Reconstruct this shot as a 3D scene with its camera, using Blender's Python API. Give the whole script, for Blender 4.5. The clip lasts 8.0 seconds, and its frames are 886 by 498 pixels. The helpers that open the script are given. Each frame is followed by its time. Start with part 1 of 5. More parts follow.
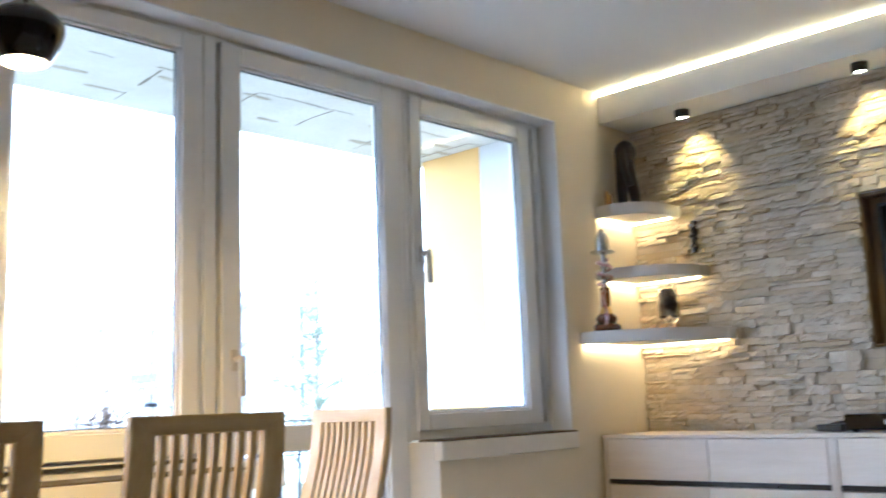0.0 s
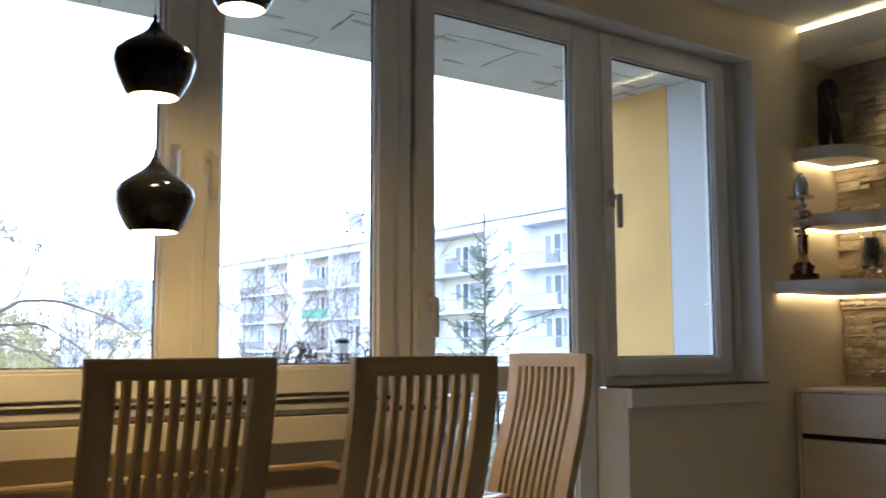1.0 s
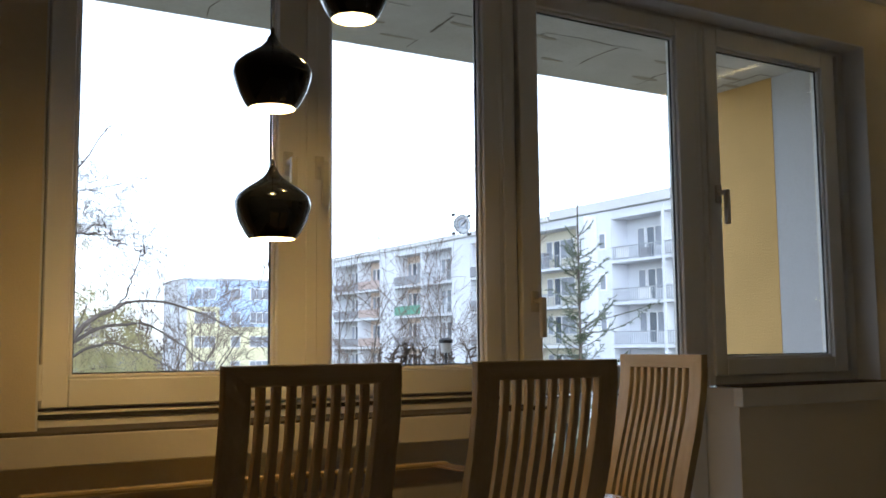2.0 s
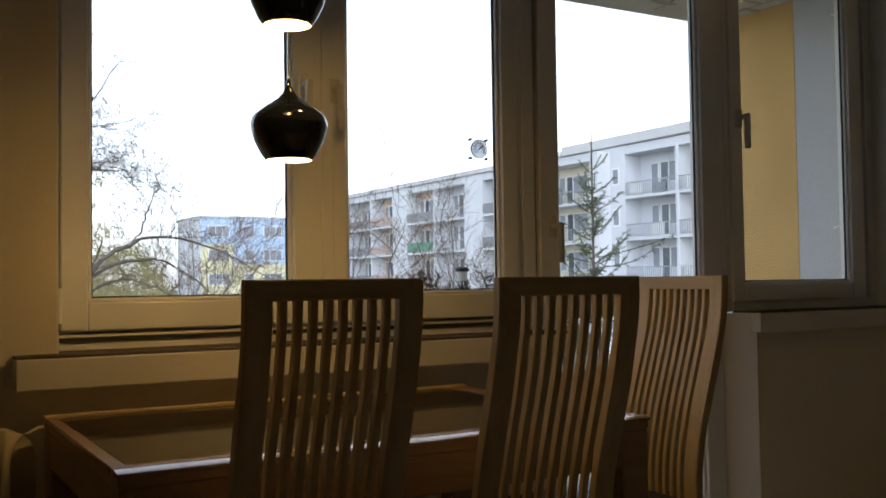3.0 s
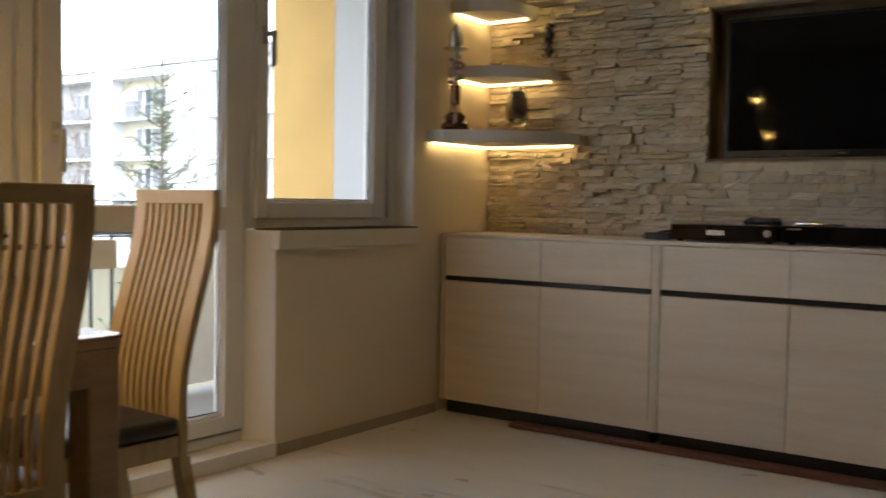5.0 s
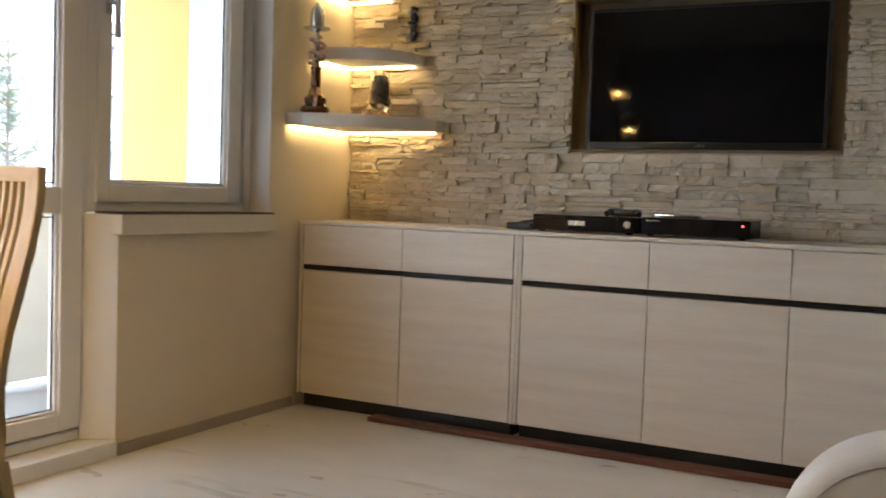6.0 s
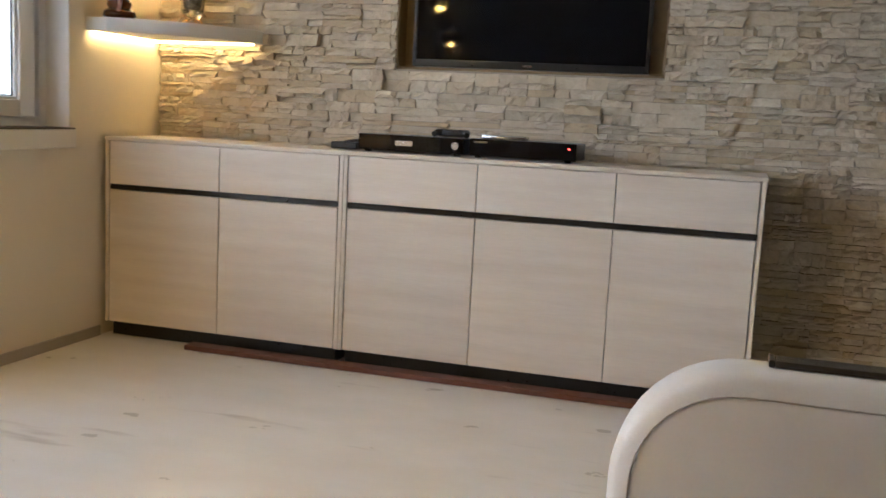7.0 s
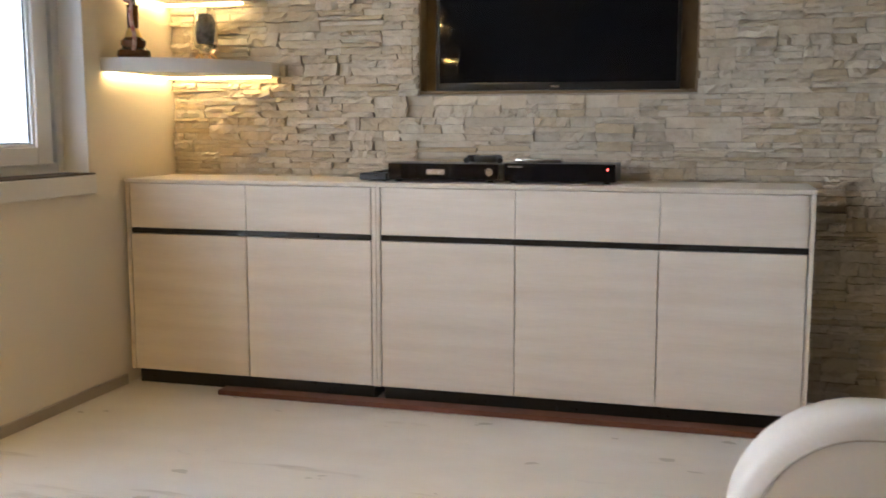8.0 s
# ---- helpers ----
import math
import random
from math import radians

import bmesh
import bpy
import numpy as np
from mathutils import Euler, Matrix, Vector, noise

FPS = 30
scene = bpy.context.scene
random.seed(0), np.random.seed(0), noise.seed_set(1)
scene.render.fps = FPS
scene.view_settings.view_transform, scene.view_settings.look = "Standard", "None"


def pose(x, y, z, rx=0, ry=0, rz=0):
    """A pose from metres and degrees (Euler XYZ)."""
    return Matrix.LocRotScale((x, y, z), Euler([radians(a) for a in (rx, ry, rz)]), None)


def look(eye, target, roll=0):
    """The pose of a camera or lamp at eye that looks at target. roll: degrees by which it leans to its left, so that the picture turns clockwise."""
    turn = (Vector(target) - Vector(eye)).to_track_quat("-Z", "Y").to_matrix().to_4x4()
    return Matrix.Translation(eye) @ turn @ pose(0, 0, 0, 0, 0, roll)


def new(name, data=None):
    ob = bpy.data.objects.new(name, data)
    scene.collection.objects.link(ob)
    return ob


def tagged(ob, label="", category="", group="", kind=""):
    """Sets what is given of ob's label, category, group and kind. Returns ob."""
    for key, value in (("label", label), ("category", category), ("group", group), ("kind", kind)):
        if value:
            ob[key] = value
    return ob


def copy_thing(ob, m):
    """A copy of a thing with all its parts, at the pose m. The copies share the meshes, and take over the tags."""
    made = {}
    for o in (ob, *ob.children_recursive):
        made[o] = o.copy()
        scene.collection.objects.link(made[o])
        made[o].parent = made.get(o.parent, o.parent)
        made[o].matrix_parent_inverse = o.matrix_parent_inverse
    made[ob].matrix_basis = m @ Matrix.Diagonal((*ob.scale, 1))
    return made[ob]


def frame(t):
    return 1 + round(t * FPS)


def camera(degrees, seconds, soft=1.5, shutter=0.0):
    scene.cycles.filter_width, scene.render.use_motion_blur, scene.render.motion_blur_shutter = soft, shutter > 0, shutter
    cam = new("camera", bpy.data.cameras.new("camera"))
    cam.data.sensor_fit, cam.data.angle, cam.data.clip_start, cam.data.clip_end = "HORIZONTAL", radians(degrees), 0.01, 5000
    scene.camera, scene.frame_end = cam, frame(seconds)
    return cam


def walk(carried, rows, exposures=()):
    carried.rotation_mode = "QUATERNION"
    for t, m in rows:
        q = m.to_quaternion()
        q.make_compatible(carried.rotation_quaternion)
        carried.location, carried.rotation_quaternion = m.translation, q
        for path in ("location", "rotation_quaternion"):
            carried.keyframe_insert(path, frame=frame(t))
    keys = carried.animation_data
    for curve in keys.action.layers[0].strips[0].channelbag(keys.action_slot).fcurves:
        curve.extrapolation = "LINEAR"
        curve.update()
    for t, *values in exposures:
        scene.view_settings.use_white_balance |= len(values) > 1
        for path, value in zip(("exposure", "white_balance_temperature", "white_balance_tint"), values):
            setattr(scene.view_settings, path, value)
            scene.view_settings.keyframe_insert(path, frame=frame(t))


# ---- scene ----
cam = camera(48.9, 8.0, soft=1.6, shutter=0.4)
PATH = [
    (0, (-4.406, -2.813, 1.049), (-2.983, -1.444, 1.366), -2.2),
    (0.5, (-4.437, -2.778, 1.063), (-3.165, -1.254, 1.311), -1.2),
    (1, (-4.47, -2.724, 1.063), (-3.289, -1.123, 1.268), -0.2),
    (1.5, (-4.505, -2.707, 1.081), (-3.435, -1.031, 1.292), 0.5),
    (1.7, (-4.516, -2.712, 1.086), (-3.471, -1.02, 1.301), -0.0),
    (2.8, (-4.532, -2.681, 1.046), (-3.52, -0.959, 1.143), -0.8),
    (3, (-4.528, -2.679, 1.041), (-3.519, -0.953, 1.11), -0.8),
    (3.5, (-4.504, -2.663, 1.02), (-3.471, -0.951, 1.003), 0.1),
    (4, (-4.44, -2.703, 1.015), (-3.238, -1.108, 0.926), 1.8),
    (4.5, (-4.352, -2.73, 1.003), (-2.916, -1.343, 0.887), 1.8),
    (5, (-4.309, -2.787, 1.026), (-2.683, -1.627, 0.931), 0.9),
    (5.2, (-4.278, -2.82, 1.016), (-2.615, -1.712, 0.922), 0.3),
    (6.3, (-4.137, -2.722, 1.012), (-2.33, -1.88, 0.853), 2.4),
    (6.5, (-4.104, -2.722, 1.013), (-2.272, -1.949, 0.796), 2.5),
    (7, (-4.074, -2.65, 1.036), (-2.175, -2.084, 0.766), 2.9),
    (7.5, (-4.035, -2.55, 1.087), (-2.122, -2.048, 0.792), 0.1),
    (8, (-4.03, -2.408, 1.1), (-2.117, -1.875, 0.848), 0.0),
]
EXPOSE = [(0.0, 1.7, 4550, 10), (0.5, 0.71, 4500, 10), (1.0, -0.11, 4950, 10), (1.5, -0.6, 5280, 10), (3.0, -1.45, 5800, 10), (3.5, -1.14, 6150, 10), (4.0, -0.66, 6250, 10), (4.5, -0.28, 6150, 10), (5.2, 0.42, 5950, 10), (6.3, 1.24, 5550, 10), (6.5, 1.29, 5480, 10), (7.0, 1.56, 5450, 10), (7.5, 1.68, 5350, 10), (8.0, 1.7, 5350, 10)]
walk(cam, [(t, look(e, g, r)) for t, e, g, r in PATH], EXPOSE)

# ---- world and sun ----
world = bpy.data.worlds.new("overcast_sky")
scene.world = world
world.use_nodes = True
wn, wl = world.node_tree.nodes, world.node_tree.links
sky = wn.new("ShaderNodeTexSky")
sky.sky_type, sky.sun_disc = "NISHITA", False
sky.sun_elevation, sky.sun_rotation = radians(38), radians(200)
sky.dust_density, sky.air_density = 1.0, 1.0
grey = wn.new("ShaderNodeHueSaturation")
grey.inputs["Saturation"].default_value = 0.22
wl.new(sky.outputs[0], grey.inputs["Color"])
wl.new(grey.outputs[0], wn["Background"].inputs[0])
wn["Background"].inputs[1].default_value = 1.05

sun = new("sun", bpy.data.lights.new("sun", "SUN"))
sun.data.energy, sun.data.angle, sun.data.color = 0.8, radians(25), (1, 0.97, 0.92)
sun.matrix_world = look((0, 0, 30), (-6, 20, 0))


# ---- materials ----
def mat(name, colour, rough=0.5, metal=0.0, vary=0.15, scale=4.0, stretch=(1, 1, 1), bump=0.0, bscale=60.0,
        emit=0.0, second=None, spec=0.5, coat=0.0, per_object=0.0, per_island=0.0, trans=0.0, tan=None, in_room=False):
    """Principled surface with two scales of noise in colour, roughness and relief."""
    m = bpy.data.materials.new(name)
    m.use_nodes = True
    n, l = m.node_tree.nodes, m.node_tree.links
    b = n["Principled BSDF"]
    b.inputs["Roughness"].default_value, b.inputs["Metallic"].default_value = rough, metal
    b.inputs["Specular IOR Level"].default_value, b.inputs["Coat Weight"].default_value = spec, coat
    b.inputs["Transmission Weight"].default_value = trans
    if emit:
        b.inputs["Emission Color"].default_value, b.inputs["Emission Strength"].default_value = (*colour, 1), emit
    tc, mp = n.new("ShaderNodeTexCoord"), n.new("ShaderNodeMapping")
    mp.inputs["Scale"].default_value = stretch
    spot = n.new("ShaderNodeNewGeometry").outputs["Position"] if in_room else tc.outputs["Object"]
    l.new(spot, mp.inputs["Vector"])
    if per_object:
        inf, add = n.new("ShaderNodeObjectInfo"), n.new("ShaderNodeVectorMath")
        mul = n.new("ShaderNodeMath")
        mul.operation, mul.inputs[1].default_value = "MULTIPLY", 37.0
        l.new(inf.outputs["Random"], mul.inputs[0])
        l.new(spot, add.inputs[0])
        l.new(mul.outputs[0], add.inputs[1])
        l.new(add.outputs[0], mp.inputs["Vector"])
    big, fine = n.new("ShaderNodeTexNoise"), n.new("ShaderNodeTexNoise")
    big.inputs["Scale"].default_value, big.inputs["Detail"].default_value = scale, 5
    fine.inputs["Scale"].default_value, fine.inputs["Detail"].default_value = bscale, 4
    l.new(mp.outputs[0], big.inputs["Vector"])
    l.new(mp.outputs[0], fine.inputs["Vector"])
    ramp = n.new("ShaderNodeValToRGB")
    dark = second or tuple(c * (1 - vary) for c in colour)
    ramp.color_ramp.elements[0].color, ramp.color_ramp.elements[0].position = (*dark, 1), 0.3
    ramp.color_ramp.elements[1].color, ramp.color_ramp.elements[1].position = (*colour, 1), 0.7
    blend = n.new("ShaderNodeMix")
    blend.inputs[0].default_value = 0.3
    l.new(big.outputs[0], blend.inputs[2])
    l.new(fine.outputs[0], blend.inputs[3])
    l.new(blend.outputs[0], ramp.inputs[0])
    out = ramp.outputs[0]
    if per_object or per_island:
        hsv, rng = n.new("ShaderNodeHueSaturation"), n.new("ShaderNodeMapRange")
        k = per_object or per_island
        rng.inputs["To Min"].default_value, rng.inputs["To Max"].default_value = 1 - k, 1 + k
        src = n.new("ShaderNodeObjectInfo").outputs["Random"] if per_object else n.new("ShaderNodeNewGeometry").outputs["Random Per Island"]
        l.new(src, rng.inputs["Value"])
        l.new(rng.outputs[0], hsv.inputs["Value"])
        l.new(out, hsv.inputs["Color"])
        out = hsv.outputs[0]
        if tan:
            frac, wide, mx = n.new("ShaderNodeMath"), n.new("ShaderNodeMath"), n.new("ShaderNodeMix")
            wide.operation, wide.inputs[1].default_value = "MULTIPLY", 7.31
            frac.operation = "FRACT"
            l.new(src, wide.inputs[0])
            l.new(wide.outputs[0], frac.inputs[0])
            mx.data_type = "RGBA"
            pw = n.new("ShaderNodeMath")
            pw.operation, pw.inputs[1].default_value = "POWER", 2.2
            l.new(frac.outputs[0], pw.inputs[0])
            l.new(pw.outputs[0], mx.inputs[0])
            l.new(out, mx.inputs[6])
            mx.inputs[7].default_value = (*tan, 1)
            out = mx.outputs[2]
    l.new(out, b.inputs["Base Color"])
    rr = n.new("ShaderNodeMapRange")
    rr.inputs["To Min"].default_value, rr.inputs["To Max"].default_value = max(rough - 0.07, 0), min(rough + 0.07, 1)
    l.new(fine.outputs[0], rr.inputs["Value"])
    l.new(rr.outputs[0], b.inputs["Roughness"])
    if bump:
        bm_ = n.new("ShaderNodeBump")
        bm_.inputs["Strength"].default_value, bm_.inputs["Distance"].default_value = bump, 0.01
        l.new(fine.outputs[0], bm_.inputs["Height"])
        l.new(bm_.outputs[0], b.inputs["Normal"])
    return m


def glow(name, colour, power):
    m = bpy.data.materials.new(name)
    m.use_nodes = True
    b = m.node_tree.nodes["Principled BSDF"]
    b.inputs["Base Color"].default_value = (*colour, 1)
    b.inputs["Emission Color"].default_value, b.inputs["Emission Strength"].default_value = (*colour, 1), power
    return m


M_WALL = mat("cream_paint", (0.77, 0.68, 0.52), 0.85, vary=0.05, scale=1.5, bump=0.12, bscale=180)
M_CEIL = mat("white_ceiling_paint", (0.8, 0.78, 0.75), 0.9, vary=0.04, scale=1.2, bump=0.08, bscale=150)
M_PVC = mat("white_pvc", (0.84, 0.83, 0.81), 0.35, vary=0.04, scale=3)
M_REVEAL = mat("white_plaster", (0.8, 0.79, 0.77), 0.8, vary=0.05, scale=3, bump=0.1, bscale=150)
M_SILL = mat("beige_sill", (0.74, 0.69, 0.6), 0.4, vary=0.06, scale=5, bump=0.05)
M_DARKSILL = mat("brown_grey_sill_top", (0.13, 0.11, 0.09), 0.95, vary=0.25, scale=12, spec=0.02)
M_BASE = mat("taupe_skirting", (0.4, 0.34, 0.26), 0.5, vary=0.1)
M_VARNISH = mat("varnished_oak_rail", (0.34, 0.22, 0.13), 0.17, second=(0.26, 0.16, 0.09), scale=3, stretch=(1.2, 14, 14), spec=0.9)
M_TABLE_OAK = mat("brown_oak", (0.42, 0.28, 0.165), 0.4, second=(0.3, 0.19, 0.105), scale=3, stretch=(1.2, 14, 14), bump=0.1, bscale=30, per_object=0.06)
M_HANDLE = mat("off_white_handle", (0.66, 0.64, 0.6), 0.3)
# Dark brown for the unseen closing walls only, to cut bounced fill.
M_UNSEEN_DARK = mat("bounce_cutting_brown", (0.2, 0.155, 0.11), 0.85, vary=0.06, scale=1.5, bump=0.1, bscale=180)
M_GASKET = mat("dark_rubber", (0.03, 0.03, 0.03), 0.7)
M_GLASS = bpy.data.materials.new("window_glass")
M_GLASS.use_nodes = True
_g = M_GLASS.node_tree.nodes["Principled BSDF"]
_g.inputs["Transmission Weight"].default_value, _g.inputs["Roughness"].default_value, _g.inputs["IOR"].default_value = 1.0, 0.0, 1.25
_g.inputs["Base Color"].default_value = (0.97, 0.985, 0.98, 1)
M_OAK = mat("bleached_oak", (0.58, 0.44, 0.225), 0.42, second=(0.44, 0.315, 0.14), scale=3, stretch=(14, 14, 1.2), bump=0.1, bscale=30, per_object=0.08)
M_OAK_X = mat("bleached_oak_across", (0.58, 0.44, 0.225), 0.42, second=(0.44, 0.315, 0.14), scale=3, stretch=(1.2, 14, 14), bump=0.1, bscale=30, per_object=0.08)
M_LAMINATE = mat("pale_elm_laminate", (0.7, 0.63, 0.53), 0.4, second=(0.6, 0.52, 0.42), scale=2.2, stretch=(6, 0.7, 9), bump=0.06, bscale=22, per_object=0.05)
M_BLACK = mat("black_lacquer", (0.012, 0.011, 0.011), 0.3, vary=0.2)
M_SEAT = mat("dark_brown_leather", (0.03, 0.022, 0.018), 0.4, vary=0.3, scale=8, bump=0.25, bscale=200)
M_TABLE_GLASS = mat("smoked_table_glass", (0.02, 0.014, 0.01), 0.03, vary=0.1, spec=0.22)
M_LAMP = mat("black_gloss_enamel", (0.006, 0.007, 0.009), 0.07, vary=0.1, spec=0.4)
M_LAMP_IN = mat("white_enamel_inside", (0.85, 0.8, 0.7), 0.5)
M_BRASS = mat("brass", (0.75, 0.5, 0.2), 0.25, metal=1.0)
M_CHROME = mat("brushed_steel", (0.6, 0.6, 0.6), 0.25, metal=1.0)
M_STONE = mat("split_sandstone", (0.63, 0.56, 0.45), 0.85, second=(0.48, 0.405, 0.3), scale=11, bump=0.65, bscale=50, per_object=0.13, tan=(0.5, 0.4, 0.26), in_room=True)
M_STONE2 = mat("split_sandstone_far", (0.63, 0.56, 0.45), 0.85, second=(0.48, 0.405, 0.3), scale=11, bump=0.65, bscale=50, per_island=0.13, tan=(0.5, 0.4, 0.26), in_room=True)
M_GROUT = mat("stone_backing", (0.42, 0.37, 0.3), 0.95, vary=0.3, scale=20, bump=0.5)
M_FLOOR = mat("pale_marbled_floor", (0.78, 0.75, 0.7), 0.3, second=(0.62, 0.57, 0.48), scale=1.6, stretch=(1, 0.5, 1), bump=0.02, bscale=9)


def add_streaks(m, colour):
    """Sparse dark knots and cracks drawn out along the boards."""
    n, l = m.node_tree.nodes, m.node_tree.links
    b = n["Principled BSDF"]
    base = b.inputs["Base Color"].links[0].from_socket
    tc, mp, no, rp, mx = (n.new("ShaderNode" + k) for k in ("TexCoord", "Mapping", "TexNoise", "ValToRGB", "Mix"))
    mp.inputs["Scale"].default_value = (5.0, 0.75, 1)
    no.inputs["Scale"].default_value, no.inputs["Detail"].default_value, no.inputs["Roughness"].default_value = 1.4, 6, 0.6
    rp.color_ramp.elements[0].position, rp.color_ramp.elements[1].position = 0.625, 0.77
    rp.color_ramp.elements[0].color, rp.color_ramp.elements[1].color = (0, 0, 0, 1), (0.85, 0.85, 0.85, 1)
    mx.data_type = "RGBA"
    l.new(tc.outputs["Object"], mp.inputs["Vector"])
    l.new(mp.outputs[0], no.inputs["Vector"])
    l.new(no.outputs[0], rp.inputs[0])
    l.new(rp.outputs[0], mx.inputs[0])
    l.new(base, mx.inputs[6])
    mx.inputs[7].default_value = (*colour, 1)
    l.new(mx.outputs[2], b.inputs["Base Color"])


add_streaks(M_FLOOR, (0.28, 0.21, 0.14))
M_SHELF = mat("white_shelf", (0.72, 0.68, 0.62), 0.6, vary=0.05)
M_LED = glow("led_strip", (1.0, 0.68, 0.27), 8)
M_LED2 = glow("ceiling_led_strip", (1.0, 0.77, 0.36), 7.5)
M_BULB = glow("warm_bulb", (1.0, 0.78, 0.45), 30)
M_SPOT = glow("spot_lens", (1.0, 0.78, 0.42), 25)
M_SCREEN = mat("tv_screen", (0.004, 0.004, 0.005), 0.02, vary=0.1, spec=0.3)
M_NICHE = mat("brown_niche_lining", (0.22, 0.15, 0.08), 0.6, vary=0.3, scale=9)
M_LEATHER = mat("cream_leather", (0.63, 0.6, 0.555), 0.42, vary=0.08, scale=6, bump=0.07, bscale=140)
M_SEAM = mat("beige_seam_thread", (0.36, 0.33, 0.28), 0.7, vary=0.1)
M_RED_WOOD = mat("red_brown_board", (0.16, 0.06, 0.035), 0.5, vary=0.3, scale=4, stretch=(8, 1, 8))
M_RADIATOR = mat("cream_radiator_enamel", (0.72, 0.62, 0.42), 0.4, vary=0.06)


# ---- mesh helpers ----
def box(bm, x0, x1, y0, y1, z0, z1, bevel=0.0, seg=1):
    vs = [bm.verts.new((x, y, z)) for x in (x0, x1) for y in (y0, y1) for z in (z0, z1)]
    fs = [bm.faces.new([vs[i] for i in q]) for q in ((0, 1, 3, 2), (4, 6, 7, 5), (0, 4, 5, 1), (2, 3, 7, 6), (0, 2, 6, 4), (1, 5, 7, 3))]
    if bevel:
        es = list({e for f in fs for e in f.edges})
        bmesh.ops.bevel(bm, geom=es, offset=bevel, segments=seg, affect="EDGES", profile=0.5)
    return bm


def block(x0, x1, y0, y1, z0, z1, bevel=0.0, seg=1):
    return box(bmesh.new(), x0, x1, y0, y1, z0, z1, bevel, seg)


def lathe(profile, seg=24, cx=0, cy=0, bm=None):
    """Revolves (radius, height) pairs round the upright axis."""
    bm = bm or bmesh.new()
    rings = []
    for r, z in profile:
        rings.append([bm.verts.new((cx + max(r, 1e-4) * math.cos(6.28318 * i / seg), cy + max(r, 1e-4) * math.sin(6.28318 * i / seg), z)) for i in range(seg)])
    for a, b in zip(rings, rings[1:]):
        for i in range(seg):
            bm.faces.new((a[i], a[(i + 1) % seg], b[(i + 1) % seg], b[i]))
    return bm


def tube(points, radius, seg=8, bm=None, taper=None):
    """A round bar along a line of points."""
    bm = bm or bmesh.new()
    pts = [Vector(p) for p in points]
    rings = []
    for i, p in enumerate(pts):
        d = (pts[min(i + 1, len(pts) - 1)] - pts[max(i - 1, 0)]).normalized()
        side = d.cross(Vector((0, 0, 1)) if abs(d.z) < 0.9 else Vector((1, 0, 0))).normalized()
        up = side.cross(d)
        r = radius if taper is None else radius + (taper - radius) * i / (len(pts) - 1)
        rings.append([bm.verts.new(p + r * (math.cos(6.28318 * k / seg) * side + math.sin(6.28318 * k / seg) * up)) for k in range(seg)])
    for a, b in zip(rings, rings[1:]):
        for k in range(seg):
            bm.faces.new((a[k], a[(k + 1) % seg], b[(k + 1) % seg], b[k]))
    bm.faces.new(rings[0][::-1])
    bm.faces.new(rings[-1])
    return bm


def part(name, bm, material, parent=None, label="", smooth=False, kind=""):
    """Links a bmesh as one mesh object, under parent if one is given."""
    me = bpy.data.meshes.new(name)
    bmesh.ops.recalc_face_normals(bm, faces=bm.faces[:])
    bm.to_mesh(me)
    bm.free()
    me.materials.append(material)
    if smooth:
        me.shade_smooth()
        me.set_sharp_from_angle(angle=radians(40))
    ob = new(name, me)
    ob.parent = parent
    return tagged(ob, label, kind=kind)


def thing(name, label, category, at=(0, 0, 0), group="", kind=""):
    ob = new(name)
    ob.location = at
    ob.empty_display_size = 0.1
    return tagged(ob, label, category, group, kind)


def structure(name, bm, material, label, category):
    return tagged(part(name, bm, material), label, category, kind="structure")


# ---- room shell ----
CEIL = 2.635
floor = structure("floor", block(-5.7, 0.3, -4.9, 0.3, -0.12, 0.0), M_FLOOR, "pale marbled glossy floor of large vinyl panels", "floor")
structure("ceiling", block(-5.7, 0.3, -4.9, 0.3, CEIL, CEIL + 0.15), M_CEIL, "plain white painted ceiling", "ceiling")
OPEN_L, OPEN_R, OPEN_TOP, SILL_L, SILL_R, PIER = -4.12, -0.65, 2.415, 0.82, 0.86, -1.545
DOOR_L = -2.5
wall_bm = bmesh.new()
box(wall_bm, -5.7, OPEN_L, 0, 0.299, 0, CEIL)
box(wall_bm, OPEN_R, 0.3, 0, 0.299, 0, CEIL)
box(wall_bm, OPEN_L, OPEN_R, 0, 0.299, OPEN_TOP, CEIL)
box(wall_bm, OPEN_L, DOOR_L, 0, 0.299, 0, SILL_L)
box(wall_bm, PIER, OPEN_R, 0, 0.299, 0, SILL_R)
structure("wall_north", wall_bm, M_WALL, "cream painted window wall with a low parapet", "wall")
# Unseen closing walls, darkened so that less light bounces back into the room.
structure("wall_south", block(-5.7, 0.3, -5.1, -4.9, 0, CEIL), M_UNSEEN_DARK, "unseen closing wall, darkened to cut bounced light", "wall")
structure("wall_west", block(-5.9, -5.7, -4.9, 0.3, 0, CEIL), M_UNSEEN_DARK, "unseen closing wall, darkened to cut bounced light", "wall")
bulk = structure("ceiling_bulkhead", block(-0.28, 0.0, -4.9, -0.003, 2.465, CEIL - 0.022, 0.003), M_CEIL, "white dropped ceiling box over the stone wall", "ceiling")
strip = tagged(part("ceiling_led_strip", block(-0.278, -0.1, -4.9, -0.004, CEIL - 0.0115, CEIL - 0.0045), M_LED2), "glowing warm white light line along the dropped ceiling", "light strip")
structure("baseboard", block(PIER, -0.46, -0.013, -0.001, 0, 0.045, 0.002), M_BASE, "narrow beige skirting below the parapet", "baseboard")

